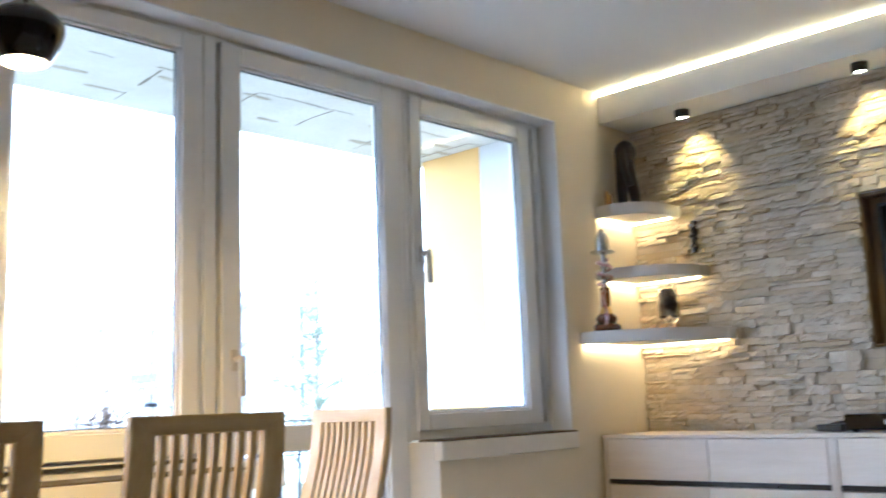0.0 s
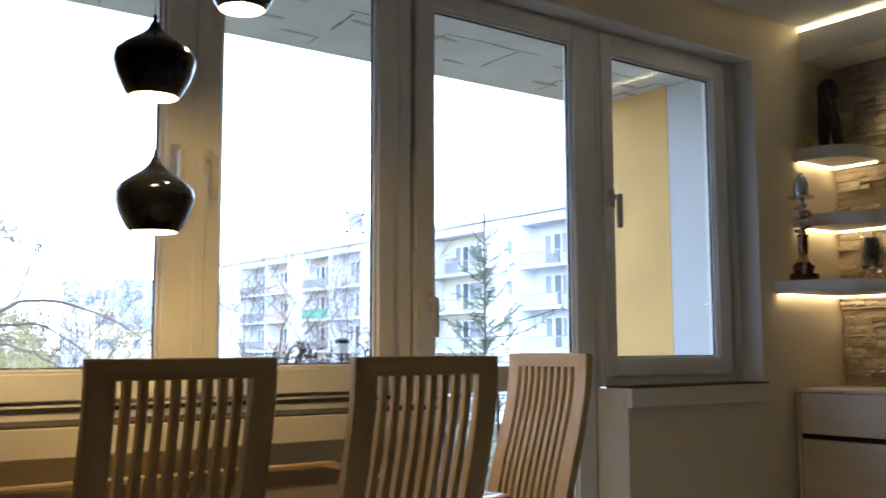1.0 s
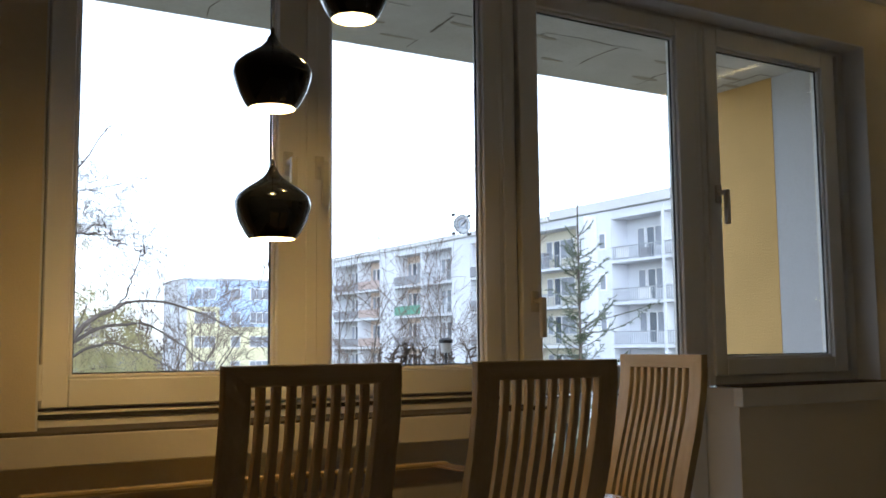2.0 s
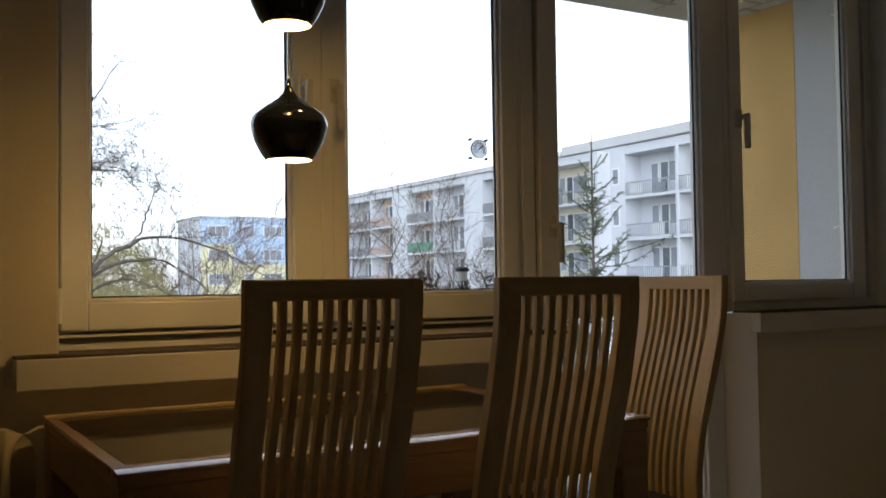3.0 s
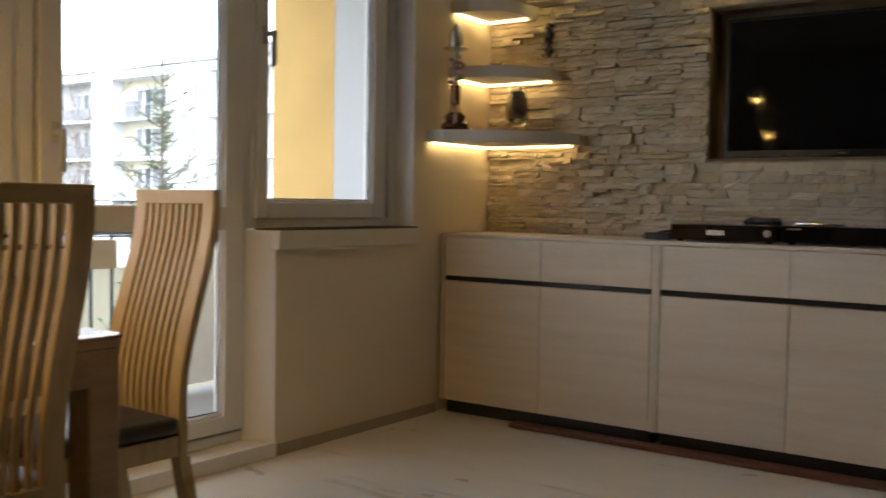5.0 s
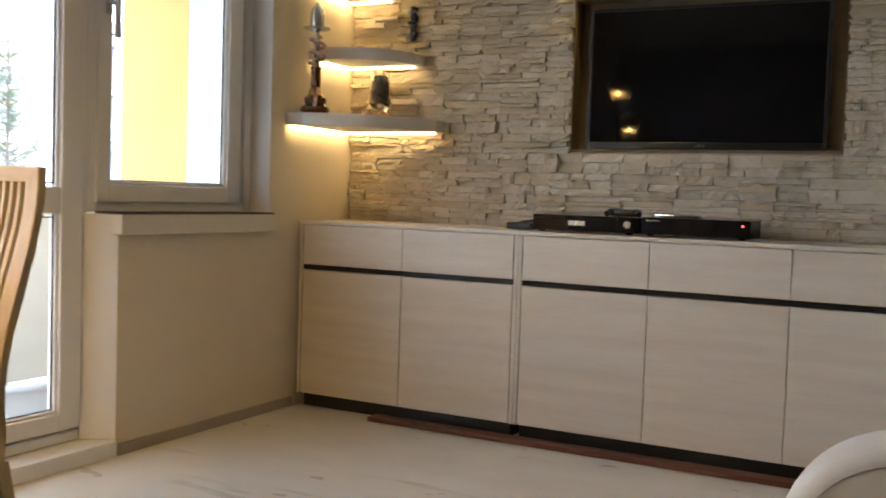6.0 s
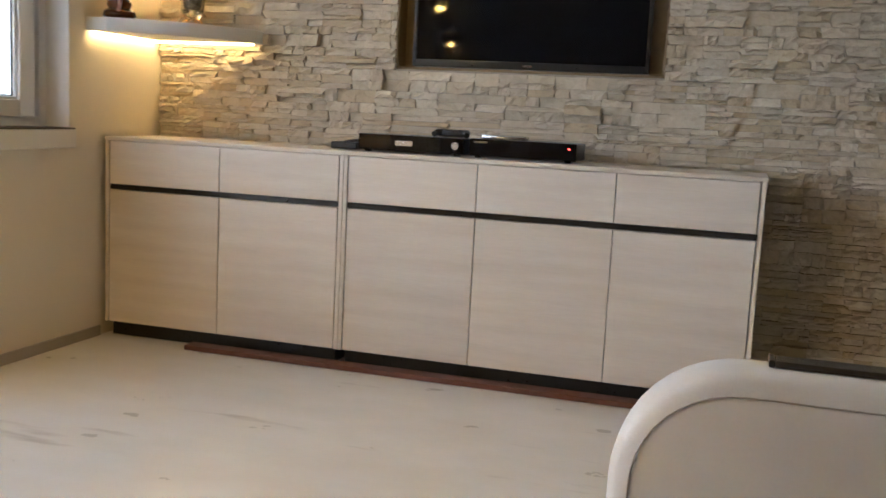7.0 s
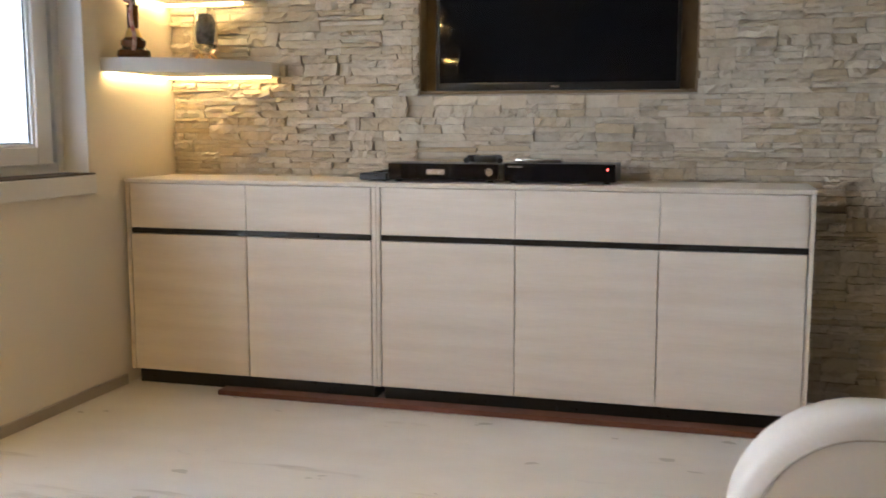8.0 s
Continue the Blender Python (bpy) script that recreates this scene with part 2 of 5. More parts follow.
# ---- windows ----
def frame_bars(x0, x1, z0, z1, wl_, wr, wb, wt, y0, y1, bevel=0.004):
    """Four bars round an opening, butted: two uprights and two rails, as (name, bmesh)."""
    return [("stile", block(x0, x0 + wl_, y0, y1, z0, z1, bevel)), ("stile", block(x1 - wr, x1, y0, y1, z0, z1, bevel)),
            ("rail", block(x0 + wl_, x1 - wr, y0, y1, z0, z0 + wb, bevel)), ("rail", block(x0 + wl_, x1 - wr, y0, y1, z1 - wt, z1, bevel))]


def window_handle(parent, x, z, down=1):
    bm = bmesh.new()
    box(bm, x - 0.016, x + 0.016, 0.089, 0.101, z - 0.04, z + 0.035, 0.004, 2)
    tube([(x, 0.095, z), (x, 0.058, z), (x, 0.05, z - 0.006 * down)], 0.0105, 10, bm)
    box(bm, x - 0.0115, x + 0.0115, 0.04, 0.06, *sorted((z + 0.012 * down, z - 0.13 * down)), 0.006, 2)
    part("handle", bm, M_HANDLE, parent, "white lever handle", True)


def sash(parent, x0, x1, z0, z1, gx0, gx1, gz0, gz1, rails=()):
    """One opening leaf with its bars, gasket lines and pane."""
    gx0, gx1, gz0, gz1 = gx0 - 0.012, gx1 + 0.012, gz0 - 0.012, gz1 + 0.012
    sh = part("sash", bmesh.new(), M_PVC, parent)
    sh.data.clear_geometry()
    bm = bmesh.new()
    y0, y1 = 0.1, 0.165
    for a, b, c, d in ((x0, gx0, z0, z1), (gx1, x1, z0, z1), (gx0, gx1, z0, gz0), (gx0, gx1, gz1, z1)):
        box(bm, a, b, y0, y1, c, d, 0.004)
    for za, zb in rails:
        box(bm, gx0, gx1, y0, y1, za, zb, 0.004)
    # sloping glazing beads
    for a, b, c, d in ((gx0, gx0 + 0.012, gz0, gz1), (gx1 - 0.012, gx1, gz0, gz1), (gx0, gx1, gz0, gz0 + 0.012), (gx0, gx1, gz1 - 0.012, gz1)):
        box(bm, a, b, 0.112, 0.135, c, d, 0.004)
    bm.to_mesh(sh.data)
    bm.free()
    spans = []
    edge = gz0
    for za, zb in rails:
        spans.append((edge, za))
        edge = zb
    spans.append((edge, gz1))
    for za, zb in spans:
        bm = bmesh.new()
        for a, b, c, d in ((gx0 + 0.012, gx0 + 0.016, za, zb), (gx1 - 0.016, gx1 - 0.012, za, zb), (gx0 + 0.012, gx1 - 0.012, za + 0.012, za + 0.016), (gx0 + 0.012, gx1 - 0.012, zb - 0.016, zb - 0.012)):
            box(bm, a, b, 0.124, 0.131, c, d)
        part("gasket", bm, M_GASKET, sh)
        p = part("pane", block(gx0 + 0.005, gx1 - 0.005, 0.131, 0.137, za + 0.003, zb - 0.003), M_GLASS, sh)
        p.visible_shadow = False
    return sh


TOP = 2.395
win = thing("window_1", "white plastic double window with two leaves and lever handles", "window", kind="structure")
for nm, bm in frame_bars(OPEN_L, -2.572, 0.865, OPEN_TOP, 0.022, 0.02, 0.05, 0.025, 0.112, 0.18):
    part("window_frame", bm, M_PVC, win)
for nm, bm in frame_bars(OPEN_L, -2.572, 0.866, OPEN_TOP - 0.001, 0.07, 0.05, 0.1, 0.06, 0.1658, 0.19):
    part("rebate", bm, M_PVC, win)
part("rebate", block(-3.36, -3.27, 0.1658, 0.19, 0.967, 2.354), M_PVC, win)
part("frame_groove", block(OPEN_L + 0.022, -2.592, 0.106, 0.1118, 0.893, 0.906, 0.001), M_GASKET, win)
s1 = sash(win, -4.094, -3.318, 0.922, TOP, -4.012, -3.439, 1.012, 2.315)
s2 = sash(win, -3.312, -2.594, 0.922, TOP, -3.236, -2.675, 1.016, 2.318)
part("meeting_strip", block(-3.335, -3.297, 0.092, 0.0995, 0.93, TOP - 0.004, 0.003), M_PVC, win)
window_handle(s1, -3.395, 1.65)
window_handle(s2, -3.29, 1.645)
hinge = bmesh.new()
tube([(-4.1, 0.096, 0.945), (-4.1, 0.096, 1.04)], 0.009, 8, hinge)
part("hinge", hinge, M_PVC, s1, smooth=True)

door = thing("door_1", "white plastic balcony door with upper and lower glass", "door", kind="structure")
for nm, bm in frame_bars(-2.571, -1.585, 0.062, OPEN_TOP, 0.055, 0.03, 0.04, 0.025, 0.112, 0.18):
    part("door_frame", bm, M_PVC, door)
for nm, bm in frame_bars(-2.571, -1.585, 0.063, OPEN_TOP - 0.001, 0.11, 0.075, 0.09, 0.06, 0.1658, 0.19):
    part("rebate", bm, M_PVC, door)
leaf = sash(door, -2.505, -1.622, 0.112, TOP, -2.41, -1.733, 0.19, 2.312, rails=((0.905, 1.0),))
window_handle(leaf, -2.455, 1.235)

win2 = thing("window_2", "white plastic single window above the parapet", "window", kind="structure")
for nm, bm in frame_bars(-1.584, OPEN_R, 0.908, OPEN_TOP, 0.03, 0.045, 0.046, 0.025, 0.112, 0.18):
    part("window_frame", bm, M_PVC, win2)
for nm, bm in frame_bars(-1.584, OPEN_R, 0.909, OPEN_TOP - 0.001, 0.07, 0.125, 0.07, 0.06, 0.1658, 0.19):
    part("rebate", bm, M_PVC, win2)
s4 = sash(win2, -1.558, -0.735, 0.948, TOP, -1.478, -0.836, 1.03, 2.302)
window_handle(s4, -1.515, 1.69)

# reveals, sills and the door step
rev = bmesh.new()
box(rev, OPEN_L - 0.0, OPEN_L + 0.006, 0.001, 0.111, SILL_L, OPEN_TOP)
box(rev, OPEN_R - 0.006, OPEN_R, 0.001, 0.111, SILL_R, OPEN_TOP)
box(rev, OPEN_L + 0.006, OPEN_R - 0.006, 0.001, 0.111, OPEN_TOP - 0.006, OPEN_TOP)
structure("window_reveal", rev, M_REVEAL, "white plastered window reveal", "reveal")
structure("sill_slab_1", block(-4.225, DOOR_L, -0.066, 0.111, 0.8645, 0.872, 0.002), M_DARKSILL, "dark brown-grey sill top behind the table", "window sill")
structure("sill_slab_2", block(PIER - 0.012, OPEN_R + 0.004, -0.026, 0.111, 0.9055, 0.913, 0.002), M_DARKSILL, "dark brown-grey sill top on the parapet", "window sill")
structure("window_sill_1", block(-4.225, DOOR_L + 0.0, -0.07, 0.111, 0.785, 0.864, 0.004, 2), M_SILL, "thick beige window sill behind the dining table", "window sill")
structure("window_sill_2", block(PIER - 0.012, OPEN_R + 0.004, -0.03, 0.111, 0.83, 0.905, 0.004, 2), M_SILL, "thick beige window sill on the parapet", "window sill")
structure("door_step", block(DOOR_L, PIER, -0.012, 0.2, 0.0, 0.06, 0.004, 2), M_PVC, "low white threshold step of the balcony door", "step")
wedge = bmesh.new()
ws = [[wedge.verts.new((x, y, z)) for x, y in ((PIER - 0.002, 0.0015), (-1.618, 0.111), (PIER - 0.002, 0.111))] for z in (0.061, 0.904)]
wedge.faces.new(ws[0][::-1])
wedge.faces.new(ws[1])
for i in range(3):
    wedge.faces.new((ws[0][i], ws[0][(i + 1) % 3], ws[1][(i + 1) % 3], ws[1][i]))
structure("door_reveal", wedge, M_REVEAL, "white plastered splayed side of the parapet", "reveal")

# ---- sideboard ----
CX, BZ0, BZ1, CT = -0.44, 0.063, 0.648, 0.878
SEAMS = [-0.02, -0.575, -1.134, -1.69, -2.222, -2.75]


def sideboard(name, y_hi, y_lo, seams, label):
    c = thing(name, label, "sideboard", (0, 0, 0), "sideboard units")
    part("plinth", block(CX + 0.03, -0.05, y_lo + 0.02, y_hi - 0.02, 0, BZ0 - 0.004, 0.002), M_BLACK, c, "black recessed plinth")
    bm = bmesh.new()
    box(bm, CX + 0.021, -0.05, y_lo, y_lo + 0.018, BZ0, CT - 0.017)
    box(bm, CX + 0.021, -0.05, y_hi - 0.018, y_hi, BZ0, CT - 0.017)
    box(bm, CX + 0.03, -0.05, y_lo + 0.018, y_hi - 0.018, BZ0, BZ0 + 0.018)
    box(bm, -0.06, -0.05, y_lo + 0.018, y_hi - 0.018, BZ0 + 0.018, CT - 0.017)
    part("body", bm, M_LAMINATE, c)
    part("grip_channel", block(CX + 0.012, CX + 0.03, y_lo + 0.001, y_hi - 0.001, BZ1 + 0.002, BZ1 + 0.024, 0.001), M_BLACK, c, "black recessed grip strip")
    part("side_panel", block(CX, CX + 0.0205, y_lo, y_lo + 0.016, BZ0, CT - 0.017, 0.001), M_LAMINATE, c)
    part("side_panel", block(CX, CX + 0.0205, y_hi - 0.016, y_hi, BZ0, CT - 0.017, 0.001), M_LAMINATE, c)
    ys = [y_hi - 0.019] + list(seams) + [y_lo + 0.019]
    for a, b in zip(ys, ys[1:]):
        part("cabinet_door", block(CX, CX + 0.02, b + 0.0018, a - 0.0018, BZ0 + 0.002, BZ1, 0.0015), M_LAMINATE, c)
        part("drawer_front", block(CX, CX + 0.02, b + 0.0018, a - 0.0018, BZ1 + 0.026, CT - 0.019, 0.0015), M_LAMINATE, c)
    part("cabinet_top", block(CX - 0.006, -0.045, y_lo - 0.004, y_hi + 0.001, CT - 0.016, CT, 0.002), M_LAMINATE, c)
    return c


sideboard("sideboard", SEAMS[0], SEAMS[2] + 0.001, [SEAMS[1]], "two-door pale elm sideboard with a black grip strip")
sideboard("sideboard", SEAMS[2] - 0.001, SEAMS[5], SEAMS[3:5], "three-door pale elm sideboard with a black grip strip")
tagged(part("floor_board", block(-0.525, -0.45, -2.75, -0.47, 0.001, 0.022, 0.003), M_RED_WOOD), "red-brown wooden board lying along the plinth", "board")

# ---- television in its recess ----
TVY0, TVY1, TVZ0, TVZ1 = -2.325, -1.187, 1.243, 1.905
niche = bmesh.new()
for a, b, c, d in ((TVY0 - 0.012, TVY0, TVZ0 - 0.012, TVZ1 + 0.012), (TVY1, TVY1 + 0.012, TVZ0 - 0.012, TVZ1 + 0.012), (TVY0, TVY1, TVZ0 - 0.012, TVZ0), (TVY0, TVY1, TVZ1, TVZ1 + 0.012)):
    box(niche, 0.004, 0.1, a, b, c, d, 0.002)
box(niche, 0.1, 0.11, TVY0 - 0.012, TVY1 + 0.012, TVZ0 - 0.012, TVZ1 + 0.012)
structure("tv_niche", niche, M_NICHE, "brown lined recess in the stone wall", "niche")
tv = thing("television", "wide black flat television set into the stone wall", "television", (0.035, (TVY0 + TVY1) / 2, TVZ0 + 0.003))
tv.rotation_euler = (0, radians(0.2), radians(2.2))
part("casing", block(0.004, 0.042, -0.506, 0.506, 0.0, 0.618, 0.006, 2), M_BLACK, tv)
part("screen", block(-0.0005, 0.0035, -0.49, 0.49, 0.032, 0.604, 0.001), M_SCREEN, tv, "dark glossy screen")
bez = bmesh.new()
for a, b, c, d in ((-0.506, -0.491, 0.0, 0.618), (0.491, 0.506, 0.0, 0.618), (-0.491, 0.491, 0.0, 0.031), (-0.491, 0.491, 0.605, 0.618)):
    box(bez, -0.006, 0.004, a, b, c, d, 0.002)
part("bezel", bez, M_BLACK, tv)
part("logo_plate", block(-0.0075, -0.0062, -0.02, 0.02, 0.01, 0.02), M_CHROME, tv, "small pale maker's bar")

# ---- corner shelves ----
def corner_shelf(z0, z1, along_window, along_stone, label):
    """A shelf that fills the corner, with a bowed front and light strips along its underside."""
    sh = thing("corner_shelf", label, "shelf", (0, 0, z0), "corner shelves")
    a, b = along_window, along_stone
    # blunt ends with a nearly straight, softly bowed front between
    outline = [(-0.004, -0.002), (-a, -0.002), (-a, -0.1)]
    n = 10
    p0, p1 = Vector((-a, -0.1)), Vector((-0.1, -b))
    for i in range(1, n):
        t = i / n
        p = p0.lerp(p1, t)
        bow = 0.07 * math.sin(math.pi * t)
        outline.append((p.x - bow * 0.7, p.y - bow * 0.7))
    outline += [(-0.1, -b), (-0.004, -b)]
    bm = bmesh.new()
    lo = [bm.verts.new((x, y, 0)) for x, y in outline]
    hi = [bm.verts.new((x, y, z1 - z0)) for x, y in outline]
    bm.faces.new(lo[::-1])
    bm.faces.new(hi)
    for i in range(len(lo)):
        j = (i + 1) % len(lo)
        bm.faces.new((lo[i], lo[j], hi[j], hi[i]))
    bmesh.ops.bevel(bm, geom=[e for e in bm.edges if abs(e.verts[0].co.z - e.verts[1].co.z) < 1e-5], offset=0.003, segments=1, affect="EDGES")
    part("board", bm, M_SHELF, sh)
    part("light_strip", block(-a + 0.02, -0.0702, -0.03, -0.012, -0.009, -0.0005), M_LED, sh, "glowing warm light strip")
    part("light_strip", block(-0.07, -0.052, -b + 0.03, -0.012, -0.009, -0.0005), M_LED, sh, "glowing warm light strip")


corner_shelf(1.315, 1.372, 0.55, 0.545, "large white corner shelf lit from below")
corner_shelf(1.635, 1.69, 0.38, 0.42, "middle white corner shelf lit from below")
corner_shelf(1.955, 2.015, 0.36, 0.28, "small white corner shelf lit from below")

# ---- spots ----
def ceiling_spot(y):
    s = thing("ceiling_spot", "small black surface spotlight, switched on", "spotlight", (-0.15, y, 2.465), "ceiling spots")
    part("housing", lathe([(0.0, 0), (0.036, 0), (0.036, -0.038), (0.03, -0.042), (0.028, -0.03), (0.0, -0.03)], 20), M_BLACK, s, smooth=True)
    part("lens", lathe([(0.0, -0.034), (0.026, -0.034), (0.026, -0.031), (0.0, -0.031)], 16), M_SPOT, s, "glowing lens")
    lamp = new("spot_beam", bpy.data.lights.new("spot_beam", "SPOT"))
    lamp.data.energy, lamp.data.spot_size, lamp.data.spot_blend, lamp.data.color, lamp.data.shadow_soft_size = 6.0, radians(76), 0.7, (1, 0.67, 0.16), 0.02
    lamp.parent = s
    lamp.matrix_basis = look((0, 0, -0.05), (0.11, 0, -0.24))


for y in (-0.417, -1.30):
    ceiling_spot(y)

# ---- dining table ----
TX0, TX1, TY0, TY1, TZ = -4.165, -2.95, -0.935, -0.085, 0.722
tb = thing("dining_table", "bleached oak dining table with a smoked glass top", "table", (0, 0, 0))
part("tabletop", block(TX0 + 0.003, TX1 - 0.003, TY0 + 0.003, TY1 - 0.003, TZ - 0.03, TZ - 0.0105, 0.002), M_TABLE_OAK, tb)
W = 0.062
for a, b, c, d in ((TX0, TX1, TY0, TY0 + W), (TX0, TX1, TY1 - 0.03, TY1), (TX0, TX0 + 0.03, TY0 + W + 0.0005, TY1 - 0.0305), (TX1 - W, TX1, TY0 + W + 0.0005, TY1 - 0.0305)):
    if c == TY0:
        continue
    # Back rail: paler oak, slightly raised, stands in for lamplight on the edge.
    back = d == TY1
    part("edge_rail", block(a, b, c, d, TZ - 0.01, TZ + (0.005 if back else 0), 0.002), M_OAK_X if back else M_VARNISH, tb)
# the front rail is softly crowned towards the edge
crown = bmesh.new()
rows_ = []
for i in range(11):
    t = i / 10
    yy, zz = TY0 + W * t, TZ - 0.004 * max(0, 1 - t / 0.45) ** 2
    rows_.append([crown.verts.new((x, yy, zz)) for x in (TX0, TX1)])
under = [[crown.verts.new((x, yy, TZ - 0.0104)) for x in (TX0, TX1)] for yy in (TY0, TY0 + W)]
for a, b in zip(rows_, rows_[1:]):
    crown.faces.new((a[0], a[1], b[1], b[0]))
crown.faces.new((under[0][0], under[0][1], rows_[0][1], rows_[0][0]))
crown.faces.new((under[1][0], under[1][1], rows_[-1][1], rows_[-1][0]))
crown.faces.new((under[0][0], under[0][1], under[1][1], under[1][0]))
for k in (0, 1):
    crown.faces.new([under[0][k]] + [r[k] for r in rows_] + [under[1][k]])
part("edge_rail", crown, M_VARNISH, tb, smooth=True)
part("glass_top", block(TX0 + 0.032, TX1 - W - 0.002, TY0 + W + 0.002, TY1 - 0.032, TZ - 0.01, TZ - 0.002, 0.0015), M_TABLE_GLASS, tb, "dark smoked glass panel")
for a, b, c, d in ((TX0 + 0.02, TX1 - 0.02, TY0 + 0.005, TY0 + 0.027), (TX0 + 0.02, TX1 - 0.02, TY1 - 0.027, TY1 - 0.005), (TX0 + 0.005, TX0 + 0.027, TY0 + 0.03, TY1 - 0.03), (TX1 - 0.027, TX1 - 0.005, TY0 + 0.03, TY1 - 0.03)):
    part("apron", block(a, b, c, d, TZ - 0.115, TZ - 0.031, 0.002), M_TABLE_OAK, tb)
for x in (TX0 + 0.004, TX1 - 0.084):
    for y in (TY0 + 0.004, TY1 - 0.084):
        part("leg", block(x, x + 0.08, y, y + 0.08, 0, TZ - 0.031, 0.004), M_TABLE_OAK, tb)


# ---- chairs ----
def back_curve(z):
    """How far the back lies behind the seat's rear edge at height z: a slow S from the seat to the top."""
    t = min(max((z - 0.46) / 0.54, 0), 1)
    return 0.105 * t * t * (3 - 2 * t) - 0.012 * math.sin(math.pi * t)


def swept(x0, x1, z0, z1, thick, n=14, taper=0.0):
    """A bar between x0 and x1 that follows the back's curve from z0 to z1; y is forward."""
    bm = bmesh.new()
    rings = []
    for i in range(n + 1):
        z = z0 + (z1 - z0) * i / n
        y = -back_curve(z)
        s = 1 + taper * (z - 0.4)
        rings.append([bm.verts.new(p) for p in ((x0 * s, y, z), (x1 * s, y, z), (x1 * s, y - thick, z), (x0 * s, y - thick, z))])
    for a, b in zip(rings, rings[1:]):
        for k in range(4):
            bm.faces.new((a[k], a[(k + 1) % 4], b[(k + 1) % 4], b[k]))
    bm.faces.new(rings[0][::-1])
    bm.faces.new(rings[-1])
    long = [e for e in bm.edges if abs(e.verts[0].co.z - e.verts[1].co.z) > 0.01]
    bmesh.ops.bevel(bm, geom=long, offset=0.0025, segments=1, affect="EDGES")
    return bm


CH, HW = 1.05, 0.17


POST, HEAD, DEEP = 0.049, 0.037, 0.024


def mitred_post(s):
    """An upright of the back whose top is mitred to meet the head rail."""
    bm = bmesh.new()
    rings = []
    n = 16
    for i in range(n + 1):
        ring_ = []
        for x, dy in ((HW, 0), (HW - POST, 0), (HW - POST, -DEEP), (HW, -DEEP)):
            top = CH if x == HW else CH - HEAD
            z = 0.36 + (top - 0.0006 - 0.36) * i / n
            ring_.append(bm.verts.new((s * x, dy - back_curve(z), z)))
        rings.append(ring_)
    for a, b in zip(rings, rings[1:]):
        for k in range(4):
            bm.faces.new((a[k], a[(k + 1) % 4], b[(k + 1) % 4], b[k]))
    bm.faces.new(rings[0][::-1])
    bm.faces.new(rings[-1])
    long = [e for e in bm.edges if abs(e.verts[0].co.z - e.verts[1].co.z) > 0.01 and e.calc_length() < 0.06 and abs(e.verts[0].co.x - e.verts[1].co.x) < 0.001]
    bmesh.ops.bevel(bm, geom=long, offset=0.0025, segments=1, affect="EDGES")
    return bm


def mitred_head():
    bm = bmesh.new()
    quad = [(-HW, CH), (HW, CH), (HW - POST + 0.0004, CH - HEAD), (-HW + POST - 0.0004, CH - HEAD)]
    f = [bm.verts.new((x, -back_curve(z), z)) for x, z in quad]
    r = [bm.verts.new((x, -back_curve(z) - DEEP, z)) for x, z in quad]
    bm.faces.new(f)
    bm.faces.new(r[::-1])
    for k in range(4):
        bm.faces.new((f[k], f[(k + 1) % 4], r[(k + 1) % 4], r[k]))
    bmesh.ops.bevel(bm, geom=[e for e in bm.edges if abs(e.verts[0].co.z - e.verts[1].co.z) < 0.001 and e.calc_length() > 0.1], offset=0.0025, segments=1, affect="EDGES")
    return bm


def dining_chair():
    c = thing("dining_chair", "bleached oak chair with tall slatted back and dark leather seat", "chair", group="chairs round the table")
    for s in (-1, 1):
        part("back_post", mitred_post(s), M_OAK, c)
        # splayed rear leg below the post
        bm = bmesh.new()
        x0, x1 = sorted((s * HW, s * (HW - 0.04)))
        y = -back_curve(0.36)
        top = [bm.verts.new(p) for p in ((x0, y, 0.36), (x1, y, 0.36), (x1, y - 0.032, 0.36), (x0, y - 0.032, 0.36))]
        low = [bm.verts.new(p) for p in ((x0, y - 0.07, 0), (x1, y - 0.07, 0), (x1, y - 0.1, 0), (x0, y - 0.1, 0))]
        for k in range(4):
            bm.faces.new((top[k], top[(k + 1) % 4], low[(k + 1) % 4], low[k]))
        bm.faces.new(top)
        bm.faces.new(low[::-1])
        part("rear_leg", bm, M_OAK, c)
        part("front_leg", block(x0, x1, 0.34, 0.38, 0, 0.415, 0.003), M_OAK, c)
        part("seat_rail", block(*sorted((s * (HW - 0.004), s * (HW - 0.028))), 0.0, 0.34, 0.365, 0.418, 0.002), M_OAK, c)
    inner = HW - POST
    part("head_rail", mitred_head(), M_OAK_X, c)
    part("lower_rail", swept(-inner + 0.0005, inner - 0.0005, 0.40, 0.455, 0.026, 2), M_OAK_X, c)
    part("seat_rail", block(-HW + 0.04, HW - 0.04, 0.352, 0.376, 0.365, 0.418, 0.002), M_OAK_X, c)
    n, w = 8, 0.0148
    gap = (2 * inner - n * w) / (n + 1)
    for i in range(n):
        x = -inner + gap + i * (w + gap)
        part("slat", swept(x, x + w, 0.455, CH - HEAD, 0.017), M_OAK, c)
    part("seat", block(-HW + 0.004, HW - 0.004, -0.005, 0.385, 0.419, 0.465, 0.016, 3), M_SEAT, c, "dark brown leather seat pad", True)
    return c


def seat_at(x, y, turn):
    """Pose of a chair whose back top centre is at x, y and which faces turn degrees from +y."""
    off = Matrix.Rotation(radians(turn), 4, "Z") @ Vector((0, back_curve(CH), 0))
    return pose(x + off.x, y + off.y, 0, 0, 0, turn)


ch = dining_chair()
ch.matrix_basis = seat_at(-3.829, -1.10, 1)
copy_thing(ch, seat_at(-3.345, -1.135, -1))
copy_thing(ch, seat_at(-2.575, -0.645, 88))

